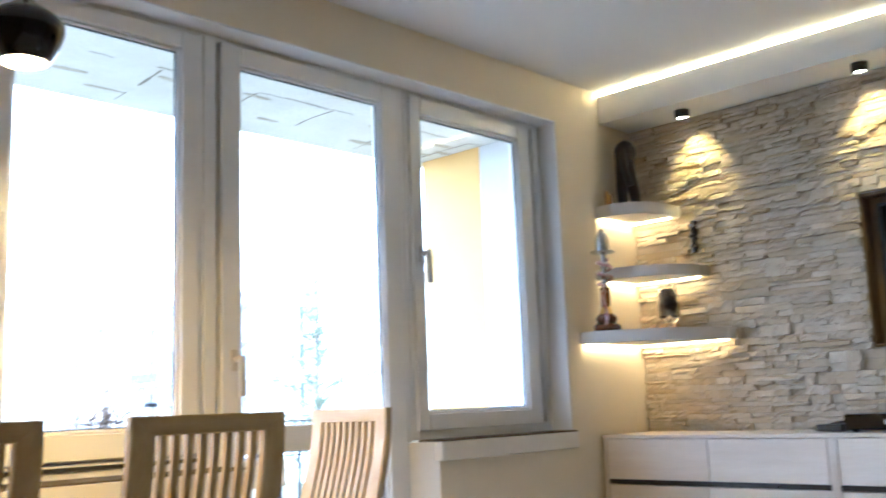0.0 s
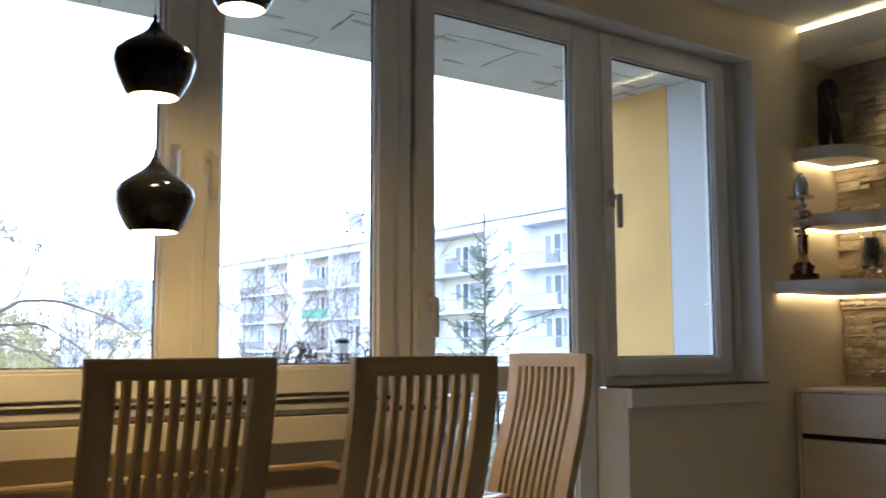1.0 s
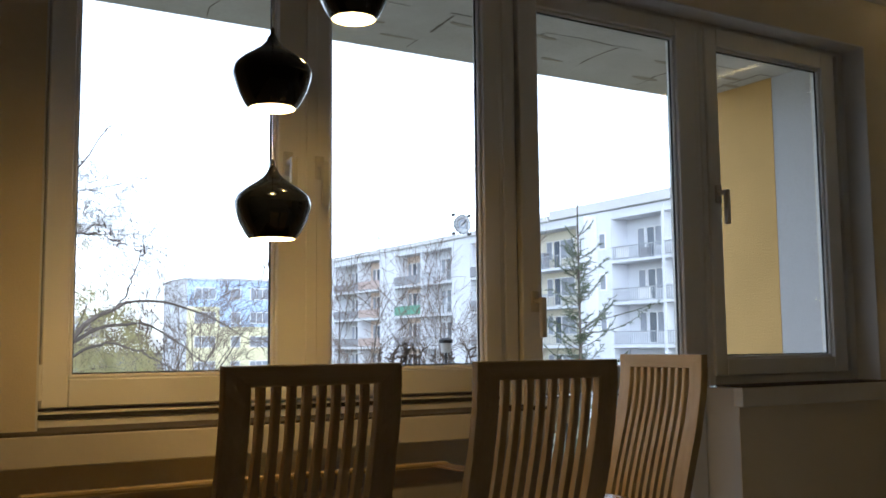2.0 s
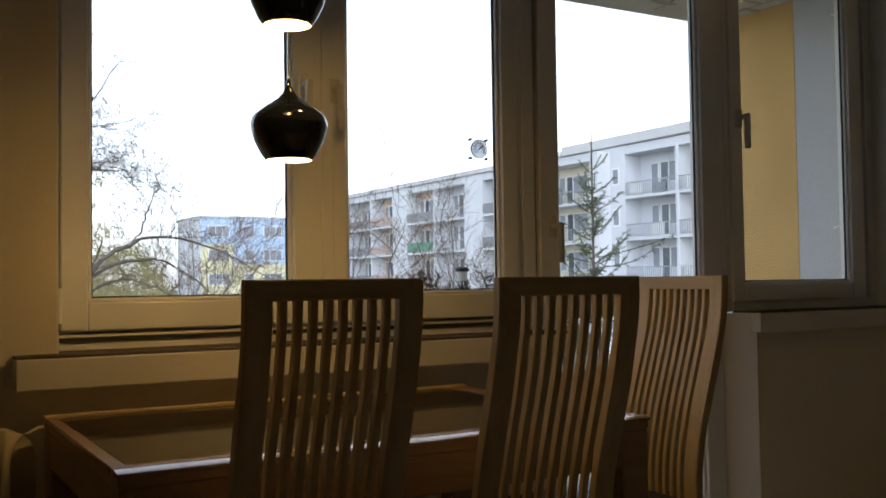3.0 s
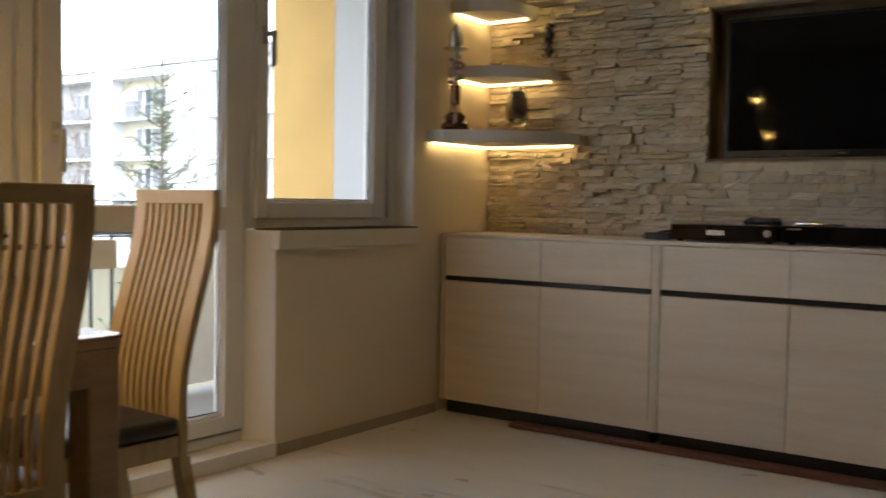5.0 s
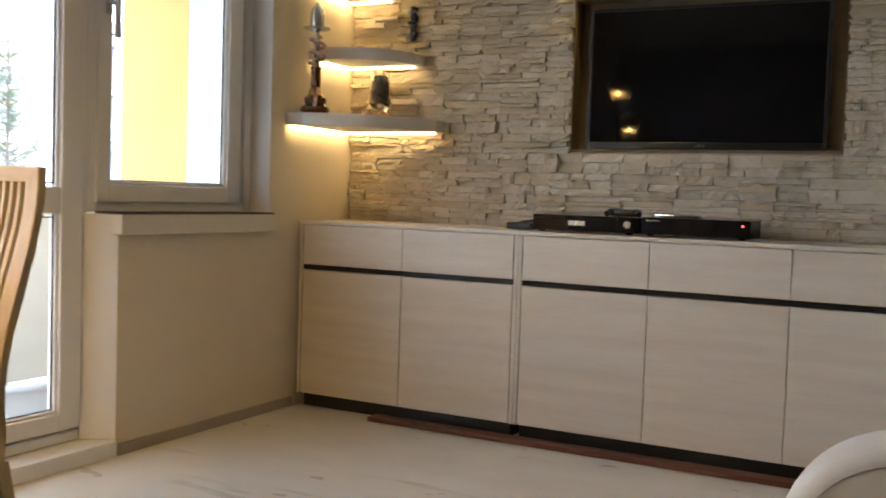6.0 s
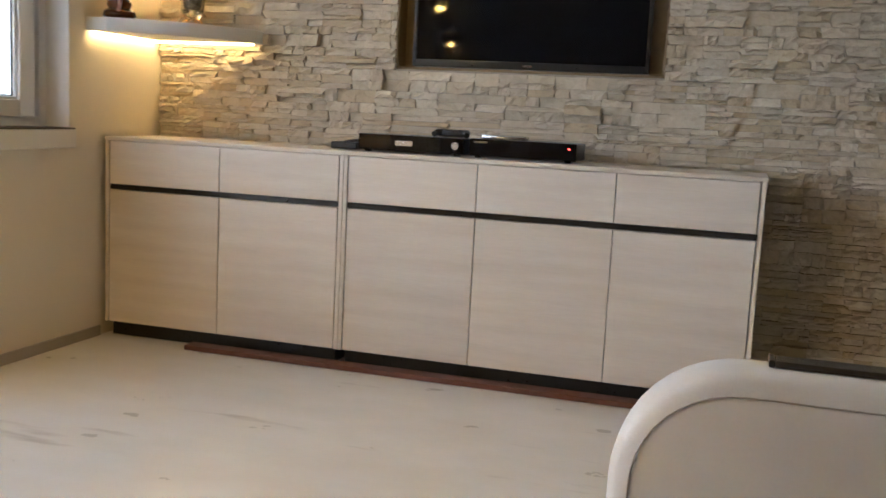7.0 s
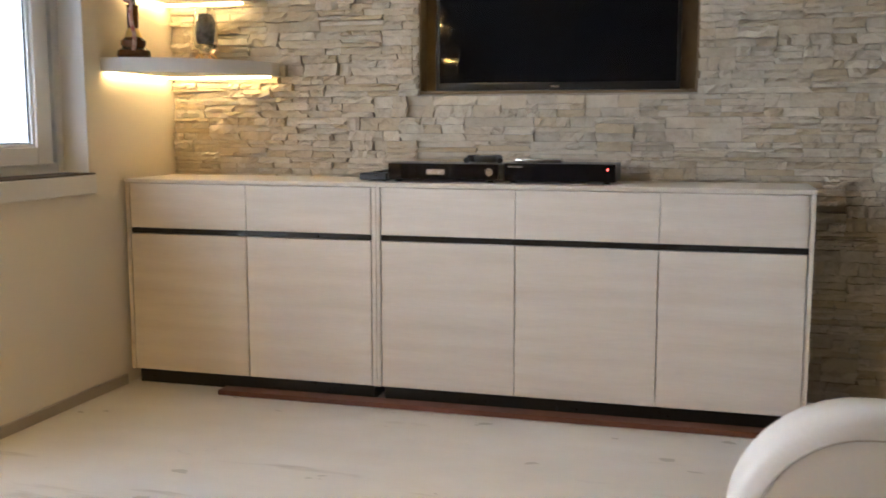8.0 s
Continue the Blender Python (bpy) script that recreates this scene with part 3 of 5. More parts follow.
# ---- pendant lamps ----
def pendant(x, y, rim, k):
    p = thing("pendant_lamp", "glossy black onion-shaped pendant lamp, lit white inside", "pendant lamp", (x, y, rim), "pendants over the table")
    R = 0.093
    up = CEIL - rim
    sized = lambda pr: [(r * k, z * k) for r, z in pr]
    out = sized([(0.056, 0), (0.066, 0.012), (0.083, 0.045), (R, 0.078), (R, 0.09), (0.088, 0.105), (0.07, 0.122), (0.047, 0.137), (0.028, 0.15), (0.016, 0.163), (0.011, 0.174), (0.0095, 0.178)])
    part("shade", lathe(out + [(0.0005, 0.179 * k)], 40), M_LAMP, p, smooth=True)
    part("lining", lathe(sized([(0.0545, 0.0005), (0.064, 0.012), (0.081, 0.045), (0.09, 0.079), (0.085, 0.1), (0.045, 0.133), (0.001, 0.15)]), 40), M_LAMP_IN, p, "white inside of the shade", True)
    part("collar", lathe(sized([(0.0, 0.179), (0.006, 0.179), (0.006, 0.193), (0.003, 0.198), (0.0, 0.198)]), 12), M_LAMP, p, "small black collar", True)
    part("cable", tube([(0, 0, 0.198 * k), (0, 0, up - 0.02)], 0.002, 6), M_CHROME, p, "thin silvery cable")
    part("canopy", lathe([(0.0, up - 0.001), (0.045, up - 0.001), (0.045, up - 0.02), (0.0, up - 0.024)], 20), M_LAMP, p, smooth=True)
    part("bulb", lathe(sized([(0.0005, 0.02), (0.02, 0.026), (0.03, 0.045), (0.026, 0.065), (0.014, 0.085), (0.013, 0.11), (0.0005, 0.11)]), 16), M_BULB, p, "glowing warm bulb", True)
    lamp = new("bulb_light", bpy.data.lights.new("bulb_light", "POINT"))
    lamp.data.energy, lamp.data.color, lamp.data.shadow_soft_size = 15.0, (1, 0.56, 0.14), 0.02
    lamp.parent, lamp.location = p, (0, 0, 0.02)


for x, y, rim, k in ((-3.628, -0.38, 1.353, 1.04), (-3.716, -0.6, 1.632, 0.98), (-3.482, -0.55, 1.9, 1.0)):
    pendant(x, y, rim, k)

# ---- radiator ----
rad = thing("radiator", "cream cast-iron radiator with flared section tops", "radiator", (0, 0, 0))


def radiator_section(x):
    """One cast section: a slim rounded column that flares at top and bottom into the hubs."""
    bm = bmesh.new()
    rings = []
    steps = 22
    for i in range(steps + 1):
        t = i / steps
        z = 0.1 + 0.6 * t
        e = min(t, 1 - t) * 0.6
        flare = max(0.0, 1 - e / 0.085) ** 2
        half = 0.019 + 0.029 * flare
        deep = 0.036 - 0.016 * max(0.0, 1 - e / 0.02) ** 2
        ring_ = []
        for k in range(14):
            a = 6.28318 * k / 14
            c, n = math.cos(a), math.sin(a)
            dip = 0.022 * flare * abs(c) * (1 if t > 0.5 else -1)
            ring_.append(bm.verts.new((x + half * c, -0.05 + deep * n, z - dip)))
        rings.append(ring_)
    for p, q in zip(rings, rings[1:]):
        for k in range(14):
            bm.faces.new((p[k], p[(k + 1) % 14], q[(k + 1) % 14], q[k]))
    bm.faces.new(rings[0][::-1])
    bm.faces.new(rings[-1])
    return bm


for i in range(13):
    part("column", radiator_section(-4.545 + i * 0.097), M_RADIATOR, rad, smooth=True)


# ---- outdoors: materials ----
M_CONCRETE = mat("painted_concrete_soffit", (0.66, 0.66, 0.64), 0.9, second=(0.5, 0.49, 0.46), scale=3, bump=0.3, bscale=40)
M_CRACK = mat("dark_crack", (0.2, 0.18, 0.15), 0.95)
M_FLAKE = mat("flaked_paint", (0.46, 0.42, 0.35), 0.95, vary=0.3, scale=20)
M_YELLOW = mat("ochre_render", (0.77, 0.5, 0.18), 0.9, vary=0.16, scale=3, bump=0.6, bscale=120)
M_GREYWALL = mat("pale_grey_render", (0.72, 0.72, 0.74), 0.9, vary=0.18, scale=70, bump=0.9, bscale=160)
M_RAIL = mat("dark_painted_iron", (0.03, 0.03, 0.035), 0.5, vary=0.3)
M_TILE = mat("grey_balcony_floor", (0.3, 0.29, 0.27), 0.8, vary=0.2, scale=5)
M_GROUND = mat("winter_lawn", (0.13, 0.14, 0.07), 0.95, second=(0.16, 0.12, 0.08), scale=0.4, bump=0.5, bscale=8)
M_PANEL = mat("white_panel_block", (0.68, 0.7, 0.74), 0.9, vary=0.14, scale=0.35, bump=0.2, bscale=3)
M_PANEL_Y = mat("pale_yellow_loggia", (0.72, 0.68, 0.54), 0.9, vary=0.12, scale=0.5)
M_PANEL_O = mat("peach_loggia", (0.7, 0.57, 0.46), 0.9, vary=0.12, scale=0.5)
M_PANEL_G = mat("grey_loggia", (0.5, 0.5, 0.5), 0.9, vary=0.12, scale=0.5)
M_ROOF = mat("grey_roof_edge", (0.62, 0.62, 0.63), 0.8, vary=0.15, scale=0.5)
M_BLUE = mat("sky_blue_render", (0.44, 0.55, 0.72), 0.9, vary=0.1, scale=0.3)
M_BYELLOW = mat("pale_yellow_render", (0.7, 0.66, 0.42), 0.9, vary=0.1, scale=0.3)
M_BEIGE = mat("beige_render", (0.56, 0.53, 0.48), 0.9, vary=0.1, scale=0.3)
M_PANE = mat("far_window_pane", (0.1, 0.12, 0.15), 0.08, vary=0.3, scale=0.7)
M_CURTAIN = mat("curtained_window_pane", (0.3, 0.32, 0.36), 0.3, vary=0.3, scale=1.5)
M_FRAME = mat("far_window_frame", (0.85, 0.85, 0.85), 0.5)
M_BALU = mat("grey_balustrade", (0.36, 0.38, 0.4), 0.6, vary=0.2, scale=2)
M_BALU_D = mat("dark_balustrade", (0.26, 0.26, 0.28), 0.6, vary=0.2, scale=2)
M_BALU_G = mat("green_balustrade", (0.12, 0.32, 0.22), 0.6, vary=0.15, scale=2)
M_BALU_R = mat("dusty_pink_balustrade", (0.46, 0.36, 0.32), 0.6, vary=0.15, scale=2)
M_BARK = mat("grey_brown_bark", (0.13, 0.105, 0.085), 0.95, vary=0.4, scale=6, bump=0.5, bscale=40)
M_TWIG = mat("thin_twig", (0.16, 0.12, 0.09), 0.95, vary=0.3, scale=5)
M_CATKIN = mat("yellow_green_buds", (0.46, 0.42, 0.2), 0.9, vary=0.3, scale=3)
M_NEEDLE = mat("spruce_needles", (0.15, 0.19, 0.11), 0.8, second=(0.09, 0.12, 0.07), scale=3)
M_DIAL = mat("frosted_dial", (0.9, 0.9, 0.92), 0.6, vary=0.02, trans=0.9)
M_WHITE = mat("white_plastic", (0.75, 0.75, 0.73), 0.5)

GROUND_Z = -4.4
structure("ground", block(-500, 900, 0.31, 1400, GROUND_Z - 0.3, GROUND_Z), M_GROUND, "flat winter lawn between the housing blocks", "ground")
structure("outer_wall", block(-5.9, 0.3, -5.1, 0.305, GROUND_Z, -0.13), M_PANEL, "outer wall below the flat", "wall")

# balcony
structure("balcony_floor", block(-4.6, -0.3, 0.305, 1.45, -0.16, -0.02, 0.005), M_TILE, "grey balcony floor slab", "balcony")
soffit = structure("balcony_soffit", block(-6.4, 0.4, 0.305, 1.4, 2.52, 2.7, 0.006), M_CONCRETE, "cracked pale concrete underside of the balcony above", "balcony")
random.seed(11)
crack = bmesh.new()


def slit(x0, y0, x1, y1, w):
    """A thin dark gap on the soffit from one point to the other."""
    d = Vector((x1 - x0, y1 - y0, 0)).normalized()
    n = Vector((-d.y, d.x, 0)) * w / 2
    q = [Vector((x0, y0, 2.5185)) - n, Vector((x0, y0, 2.5185)) + n, Vector((x1, y1, 2.5185)) + n * 0.6, Vector((x1, y1, 2.5185)) - n * 0.6]
    lo = [crack.verts.new(v) for v in q]
    hi = [crack.verts.new(v + Vector((0, 0, 0.0012))) for v in q]
    crack.faces.new(lo)
    crack.faces.new(hi[::-1])
    for i in range(4):
        crack.faces.new((lo[i], lo[(i + 1) % 4], hi[(i + 1) % 4], hi[i]))


x = -6.2
while x < 0.3:
    step = random.uniform(0.08, 0.2)
    if random.random() < 0.75:
        slit(x, 0.8 + random.uniform(-0.008, 0.008), x + step, 0.8 + random.uniform(-0.008, 0.008), random.uniform(0.004, 0.011))
    x += step
x = -6.0
while x < 0.3:
    y, xx = 0.82, x
    while y < 1.36:
        y2, x2 = y + random.uniform(0.08, 0.16), xx + random.uniform(-0.02, 0.035)
        if random.random() < 0.8:
            slit(xx, y, x2, min(y2, 1.38), random.uniform(0.005, 0.018))
        y, xx = y2, x2
    x += random.uniform(0.4, 0.5)
part("crack", crack, M_CRACK, soffit, "dark irregular joints")
crack = bmesh.new()
for i in range(22):
    cx, cy = random.uniform(-5.8, 0.2), random.choice((random.uniform(0.83, 0.95), random.uniform(0.85, 1.3)))
    ring_ = [(cx + random.uniform(0.04, 0.12) * math.cos(k * 0.7), cy + random.uniform(0.008, 0.025) * math.sin(k * 0.7)) for k in range(9)]
    lo = [crack.verts.new((a_, b_, 2.517)) for a_, b_ in ring_]
    hi = [crack.verts.new((a_, b_, 2.5195)) for a_, b_ in ring_]
    crack.faces.new(lo)
    crack.faces.new(hi)
    for k in range(9):
        crack.faces.new((lo[k], lo[(k + 1) % 9], hi[(k + 1) % 9], hi[k]))
part("flake", crack, M_FLAKE, soffit, "flaked brownish paint patches")
structure("balcony_wall_inner", block(-0.3, 0.4, 0.305, 0.82, GROUND_Z, 2.519), M_GREYWALL, "pale grey rendered side wall of the balcony", "wall")
structure("balcony_wall_outer", block(-0.302, 0.4, 0.821, 1.285, GROUND_Z, 2.519), M_YELLOW, "ochre yellow rendered side wall of the balcony", "wall")

rail = thing("balcony_railing", "dark iron balcony railing with upright bars", "railing", (0, 0, 0))
part("handrail", block(-4.6, -0.31, 1.375, 1.425, 0.84, 0.875, 0.006), M_RAIL, rail)
part("lower_bar", block(-4.6, -0.31, 1.39, 1.41, 0.06, 0.085, 0.003), M_RAIL, rail)
for i in range(36):
    x = -4.55 + i * 0.12
    part("baluster", block(x, x + 0.014, 1.393, 1.407, -0.02 if i % 9 == 0 else 0.085, 0.84, 0.002), M_RAIL, rail)

part("screen_panel", block(-1.02, -0.31, 1.362, 1.372, 0.02, 0.9, 0.003), M_WHITE, rail, "white plastic screen panel")

therm = thing("thermometer", "round clear dial thermometer outside the window", "thermometer", (-2.695, 0.205, 1.508))
turn = Matrix.Rotation(radians(90), 4, "X")
dial = lathe([(0.0, 0), (0.032, 0), (0.032, 0.006), (0.026, 0.008), (0.0, 0.008)], 24)
dial.transform(turn)
part("dial", dial, M_DIAL, therm, "frosted pale dial", True)
for k in range(21):
    tick = block(-0.0015, 0.0015, -0.0105, -0.0085, 0.0185, 0.026 if k % 2 else 0.022)
    tick.transform(Matrix.Rotation(radians(k * 13.5 - 135), 4, "Y"))
    part("tick", tick, M_BALU_D, therm)
for r0, r1, mt in ((0.031, 0.034, M_BALU_D), (0.012, 0.0145, M_BLUE)):
    ring = lathe([(r0, 0.0082), (r1, 0.0082), (r1, 0.0105), (r0, 0.0105), (r0, 0.0082)], 28)
    ring.transform(turn)
    part("rim", ring, mt, therm, smooth=True)
part("plate", block(-0.036, 0.036, -0.0005, 0.0025, -0.036, 0.036, 0.001), M_GLASS, therm, "clear square plate").visible_shadow = False
needle = block(-0.006, 0.017, -0.012, -0.0085, -0.002, 0.002)
needle.transform(Matrix.Rotation(radians(-40), 4, "Y"))
part("needle", needle, M_RAIL, therm)
for sx in (-1, 1):
    for sz in (-1, 1):
        part("suction_foot", block(sx * 0.033 - 0.0045, sx * 0.033 + 0.0045, -0.01, 0.008, sz * 0.033 - 0.0045, sz * 0.033 + 0.0045, 0.002), M_RAIL, therm)


# ---- trees ----
def limb(V, F, a, b, ra, rb, seg=5):
    d = (b - a).normalized()
    s = d.cross(Vector((0.3, 0.1, 1))).normalized()
    u = s.cross(d)
    k = len(V)
    for p, r in ((a, ra), (b, rb)):
        for i in range(seg):
            V.append(p + r * (math.cos(6.28318 * i / seg) * s + math.sin(6.28318 * i / seg) * u))
    for i in range(seg):
        F.append((k + i, k + (i + 1) % seg, k + seg + (i + 1) % seg, k + seg + i))


def mesh_part(name, V, F, material, parent, label="", kind=""):
    me = bpy.data.meshes.new(name)
    me.from_pydata([tuple(v) for v in V], [], F)
    me.materials.append(material)
    ob = new(name, me)
    ob.parent = parent
    return tagged(ob, label, kind=kind)


def bare_tree(at, height, reach, label, seed, first=0.35, aim=(0, 0, 0), limbs=6, levels=4, droop=0.0, buds=0, r0=0.16, wild=1.0, thin=0.004, name="bare_tree", group="bare trees"):
    """A leafless tree: a tapered trunk, limbs that fork, and fine twigs."""
    rnd = random.Random(seed)
    tree = thing(name, label, "tree", at, group)
    V, F, TV, TF, BV, BF = [], [], [], [], [], []
    aim = Vector(aim)

    def grow(p, d, length, r, level):
        n = 5 if level < 3 else 3
        for i in range(n):
            d = (d + Vector((rnd.gauss(0, 0.14), rnd.gauss(0, 0.14), rnd.gauss(0.03 - droop * level, 0.12))) * wild).normalized()
            q = p + d * length / n
            ra, rb = max(r * (1 - 0.6 * i / n), thin), max(r * (1 - 0.6 * (i + 1) / n), thin)
            limb(V if level < 2 else TV, F if level < 2 else TF, p, q, ra, rb, 6 if level < 2 else 3)
            p = q
            if level < levels and (i > 0 or level > 0):
                for _ in range((2 if levels > 3 else 1) if level < 2 else rnd.choice((1, 2, 2))):
                    side = Vector((rnd.gauss(0, 1), rnd.gauss(0, 1), rnd.gauss(0.25 - droop * 2, 0.6))).normalized()
                    grow(p, (d * 0.75 + side * 0.75).normalized(), length * rnd.uniform(0.36, 0.6), rb * 0.55, level + 1)
            if buds and level >= levels - 1 and rnd.random() < 0.6:
                for _ in range(buds):
                    c = p + Vector((rnd.gauss(0, 0.06), rnd.gauss(0, 0.06), -abs(rnd.gauss(0, 0.12))))
                    k = len(BV)
                    w = 0.017
                    BV.extend((c, c + Vector((w, rnd.uniform(-w, w), -0.03)), c + Vector((-w * 0.5, w, -0.035))))
                    BF.append((k, k + 1, k + 2))

    p = Vector((0, 0, 0))
    top = height * first
    for i in range(4):
        q = p + Vector((rnd.gauss(0, 0.06), rnd.gauss(0, 0.06), top / 4))
        limb(V, F, p, q, r0 * (1 - 0.08 * i), r0 * (1 - 0.08 * (i + 1)), 8)
        p = q
    for i in range(limbs):
        a = 6.28318 * (i + rnd.random() * 0.6) / limbs
        d = (Vector((math.cos(a) * reach / height, math.sin(a) * reach / height, 0.75)) + aim).normalized()
        grow(p - Vector((0, 0, rnd.uniform(0, 0.12) * top)), d, (height - top) * rnd.uniform(0.7, 1.0), r0 * 0.5, 0)
    mesh_part("trunk", V, F, M_BARK, tree, "forked grey-brown trunk and limbs")
    mesh_part("twigs", TV, TF, M_TWIG, tree, "fine bare twigs", "stuff")
    if BV:
        mesh_part("buds", BV, BF, M_CATKIN, tree, "yellow-green hanging buds", "stuff")
    return tree


def arching_willow(at, seed):
    """A big leafless tree whose long limbs arch sideways and carry drooping sprays of twigs."""
    rnd = random.Random(seed)
    tree = thing("bare_tree", "large leafless willow with long arching grey limbs", "tree", at, "bare trees")
    V, F, TV, TF = [], [], [], []

    def spray(p, d, length, r, level):
        n = 4
        for i in range(n):
            d = (d + Vector((rnd.gauss(0, 0.16), rnd.gauss(0, 0.16), rnd.gauss(0.02 - 0.05 * level, 0.13)))).normalized()
            q = p + d * length / n
            limb(TV, TF, p, q, max(r * (1 - 0.2 * i), 0.0027), max(r * (0.8 - 0.2 * i), 0.0027), 3)
            p = q
            if level < 3:
                for _ in range(2 if level < 2 else 1):
                    side = Vector((rnd.gauss(0, 1), rnd.gauss(0, 0.7), rnd.gauss(0.15, 0.8))).normalized()
                    spray(p, (d * 0.7 + side * 0.8).normalized(), length * rnd.uniform(0.35, 0.62), r * 0.55, level + 1)

    def arch(points, r0, r1, twigs, reach):
        p0, p1, p2, p3 = (Vector(p) - Vector(at) for p in points)
        n, last = 16, p0
        for i in range(1, n + 1):
            t = i / n
            q = (1 - t) ** 3 * p0 + 3 * t * (1 - t) ** 2 * p1 + 3 * t * t * (1 - t) * p2 + t ** 3 * p3
            q += Vector((rnd.gauss(0, 0.02), rnd.gauss(0, 0.05), rnd.gauss(0, 0.02)))
            limb(V, F, last, q, r0 + (r1 - r0) * (t - 1 / n), r0 + (r1 - r0) * t, 6)
            d = (q - last).normalized()
            if t > 0.2:
                for _ in range(twigs):
                    if rnd.random() < 0.6:
                        side = Vector((rnd.gauss(0, 1), rnd.gauss(0, 0.8), rnd.gauss(0.25, 0.8))).normalized()
                        spray(q, (d * 0.6 + side).normalized(), reach * rnd.uniform(0.4, 1.3), 0.007, 1)
            last = q
        spray(last, d, reach, r1, 1)

    p = Vector((0, 0, 0))
    for i in range(6):
        q = p + Vector((0.05, rnd.gauss(0, 0.03), 0.72))
        limb(V, F, p, q, 0.2 - 0.012 * i, 0.188 - 0.012 * i, 9)
        p = q
    top = Vector(at) + p
    arch((top, (-1.0, 15, 1.6), (-0.5, 15, 2.7), (1.7, 15, 1.3)), 0.06, 0.012, 2, 0.6)
    arch((top, (-0.9, 15.1, 1.9), (-0.2, 15.2, 1.9), (1.1, 15.2, 0.8)), 0.05, 0.01, 1, 0.5)
    arch(((-1.3, 15, 0.95), (-0.7, 14.8, 1.4), (-0.2, 14.7, 1.1), (0.6, 14.6, 0.5)), 0.03, 0.008, 1, 0.5)
    arch(((-0.55, 15, 1.85), (-0.25, 15, 2.2), (-0.25, 15, 2.8), (0.05, 15, 3.3)), 0.022, 0.006, 2, 0.4)
    arch((top, (-2.5, 15.2, 2.5), (-1.6, 15.2, 3.8), (-0.75, 15.2, 5.1)), 0.055, 0.008, 4, 0.85)
    arch(((-2.2, 15.1, 2.3), (-1.7, 15, 3.3), (-1.0, 15, 3.2), (-0.3, 15, 2.9)), 0.03, 0.006, 5, 0.8)
    arch(((-2.1, 15.3, 2.6), (-1.8, 15.5, 3.6), (-1.3, 15.5, 4.1), (-0.9, 15.5, 3.9)), 0.025, 0.006, 4, 0.85)
    arch((top, (-3.5, 14.5, 2.5), (-4.2, 14.2, 4.0), (-4.8, 14, 5.4)), 0.07, 0.01, 2, 0.8)
    arch((top, (-3.4, 15.8, 1.5), (-4.6, 16.2, 2.6), (-6.0, 16.5, 2.4)), 0.06, 0.01, 2, 0.8)
    mesh_part("trunk", V, F, M_BARK, tree, "forked grey-brown trunk and arching limbs")
    mesh_part("twigs", TV, TF, M_TWIG, tree, "fine bare twigs", "stuff")


arching_willow((-2.9, 15.0, GROUND_Z), 5)
bare_tree((-1.5, 21.5, GROUND_Z), 7.9, 3.0, "leafless yellow-green weeping willow", 9, first=0.34, limbs=8, levels=3, droop=0.12, buds=22, r0=0.12)
bare_tree((4.3, 30.0, GROUND_Z), 7.4, 2.6, "bushy leafless tree with reddish-brown twigs", 31, first=0.25, limbs=9, levels=3, r0=0.08, thin=0.0075)
for x, y, h, s in ((9.6, 26.0, 8.2, 21), (13.2, 27.5, 8.6, 22), (16.0, 31.0, 8.0, 23), (8.0, 40.0, 9.0, 24)):
    bare_tree((x, y, GROUND_Z), h, 3.2, "young leafless tree with thin upright branches", s, first=0.3, limbs=4, levels=3, r0=0.06, thin=0.0065)


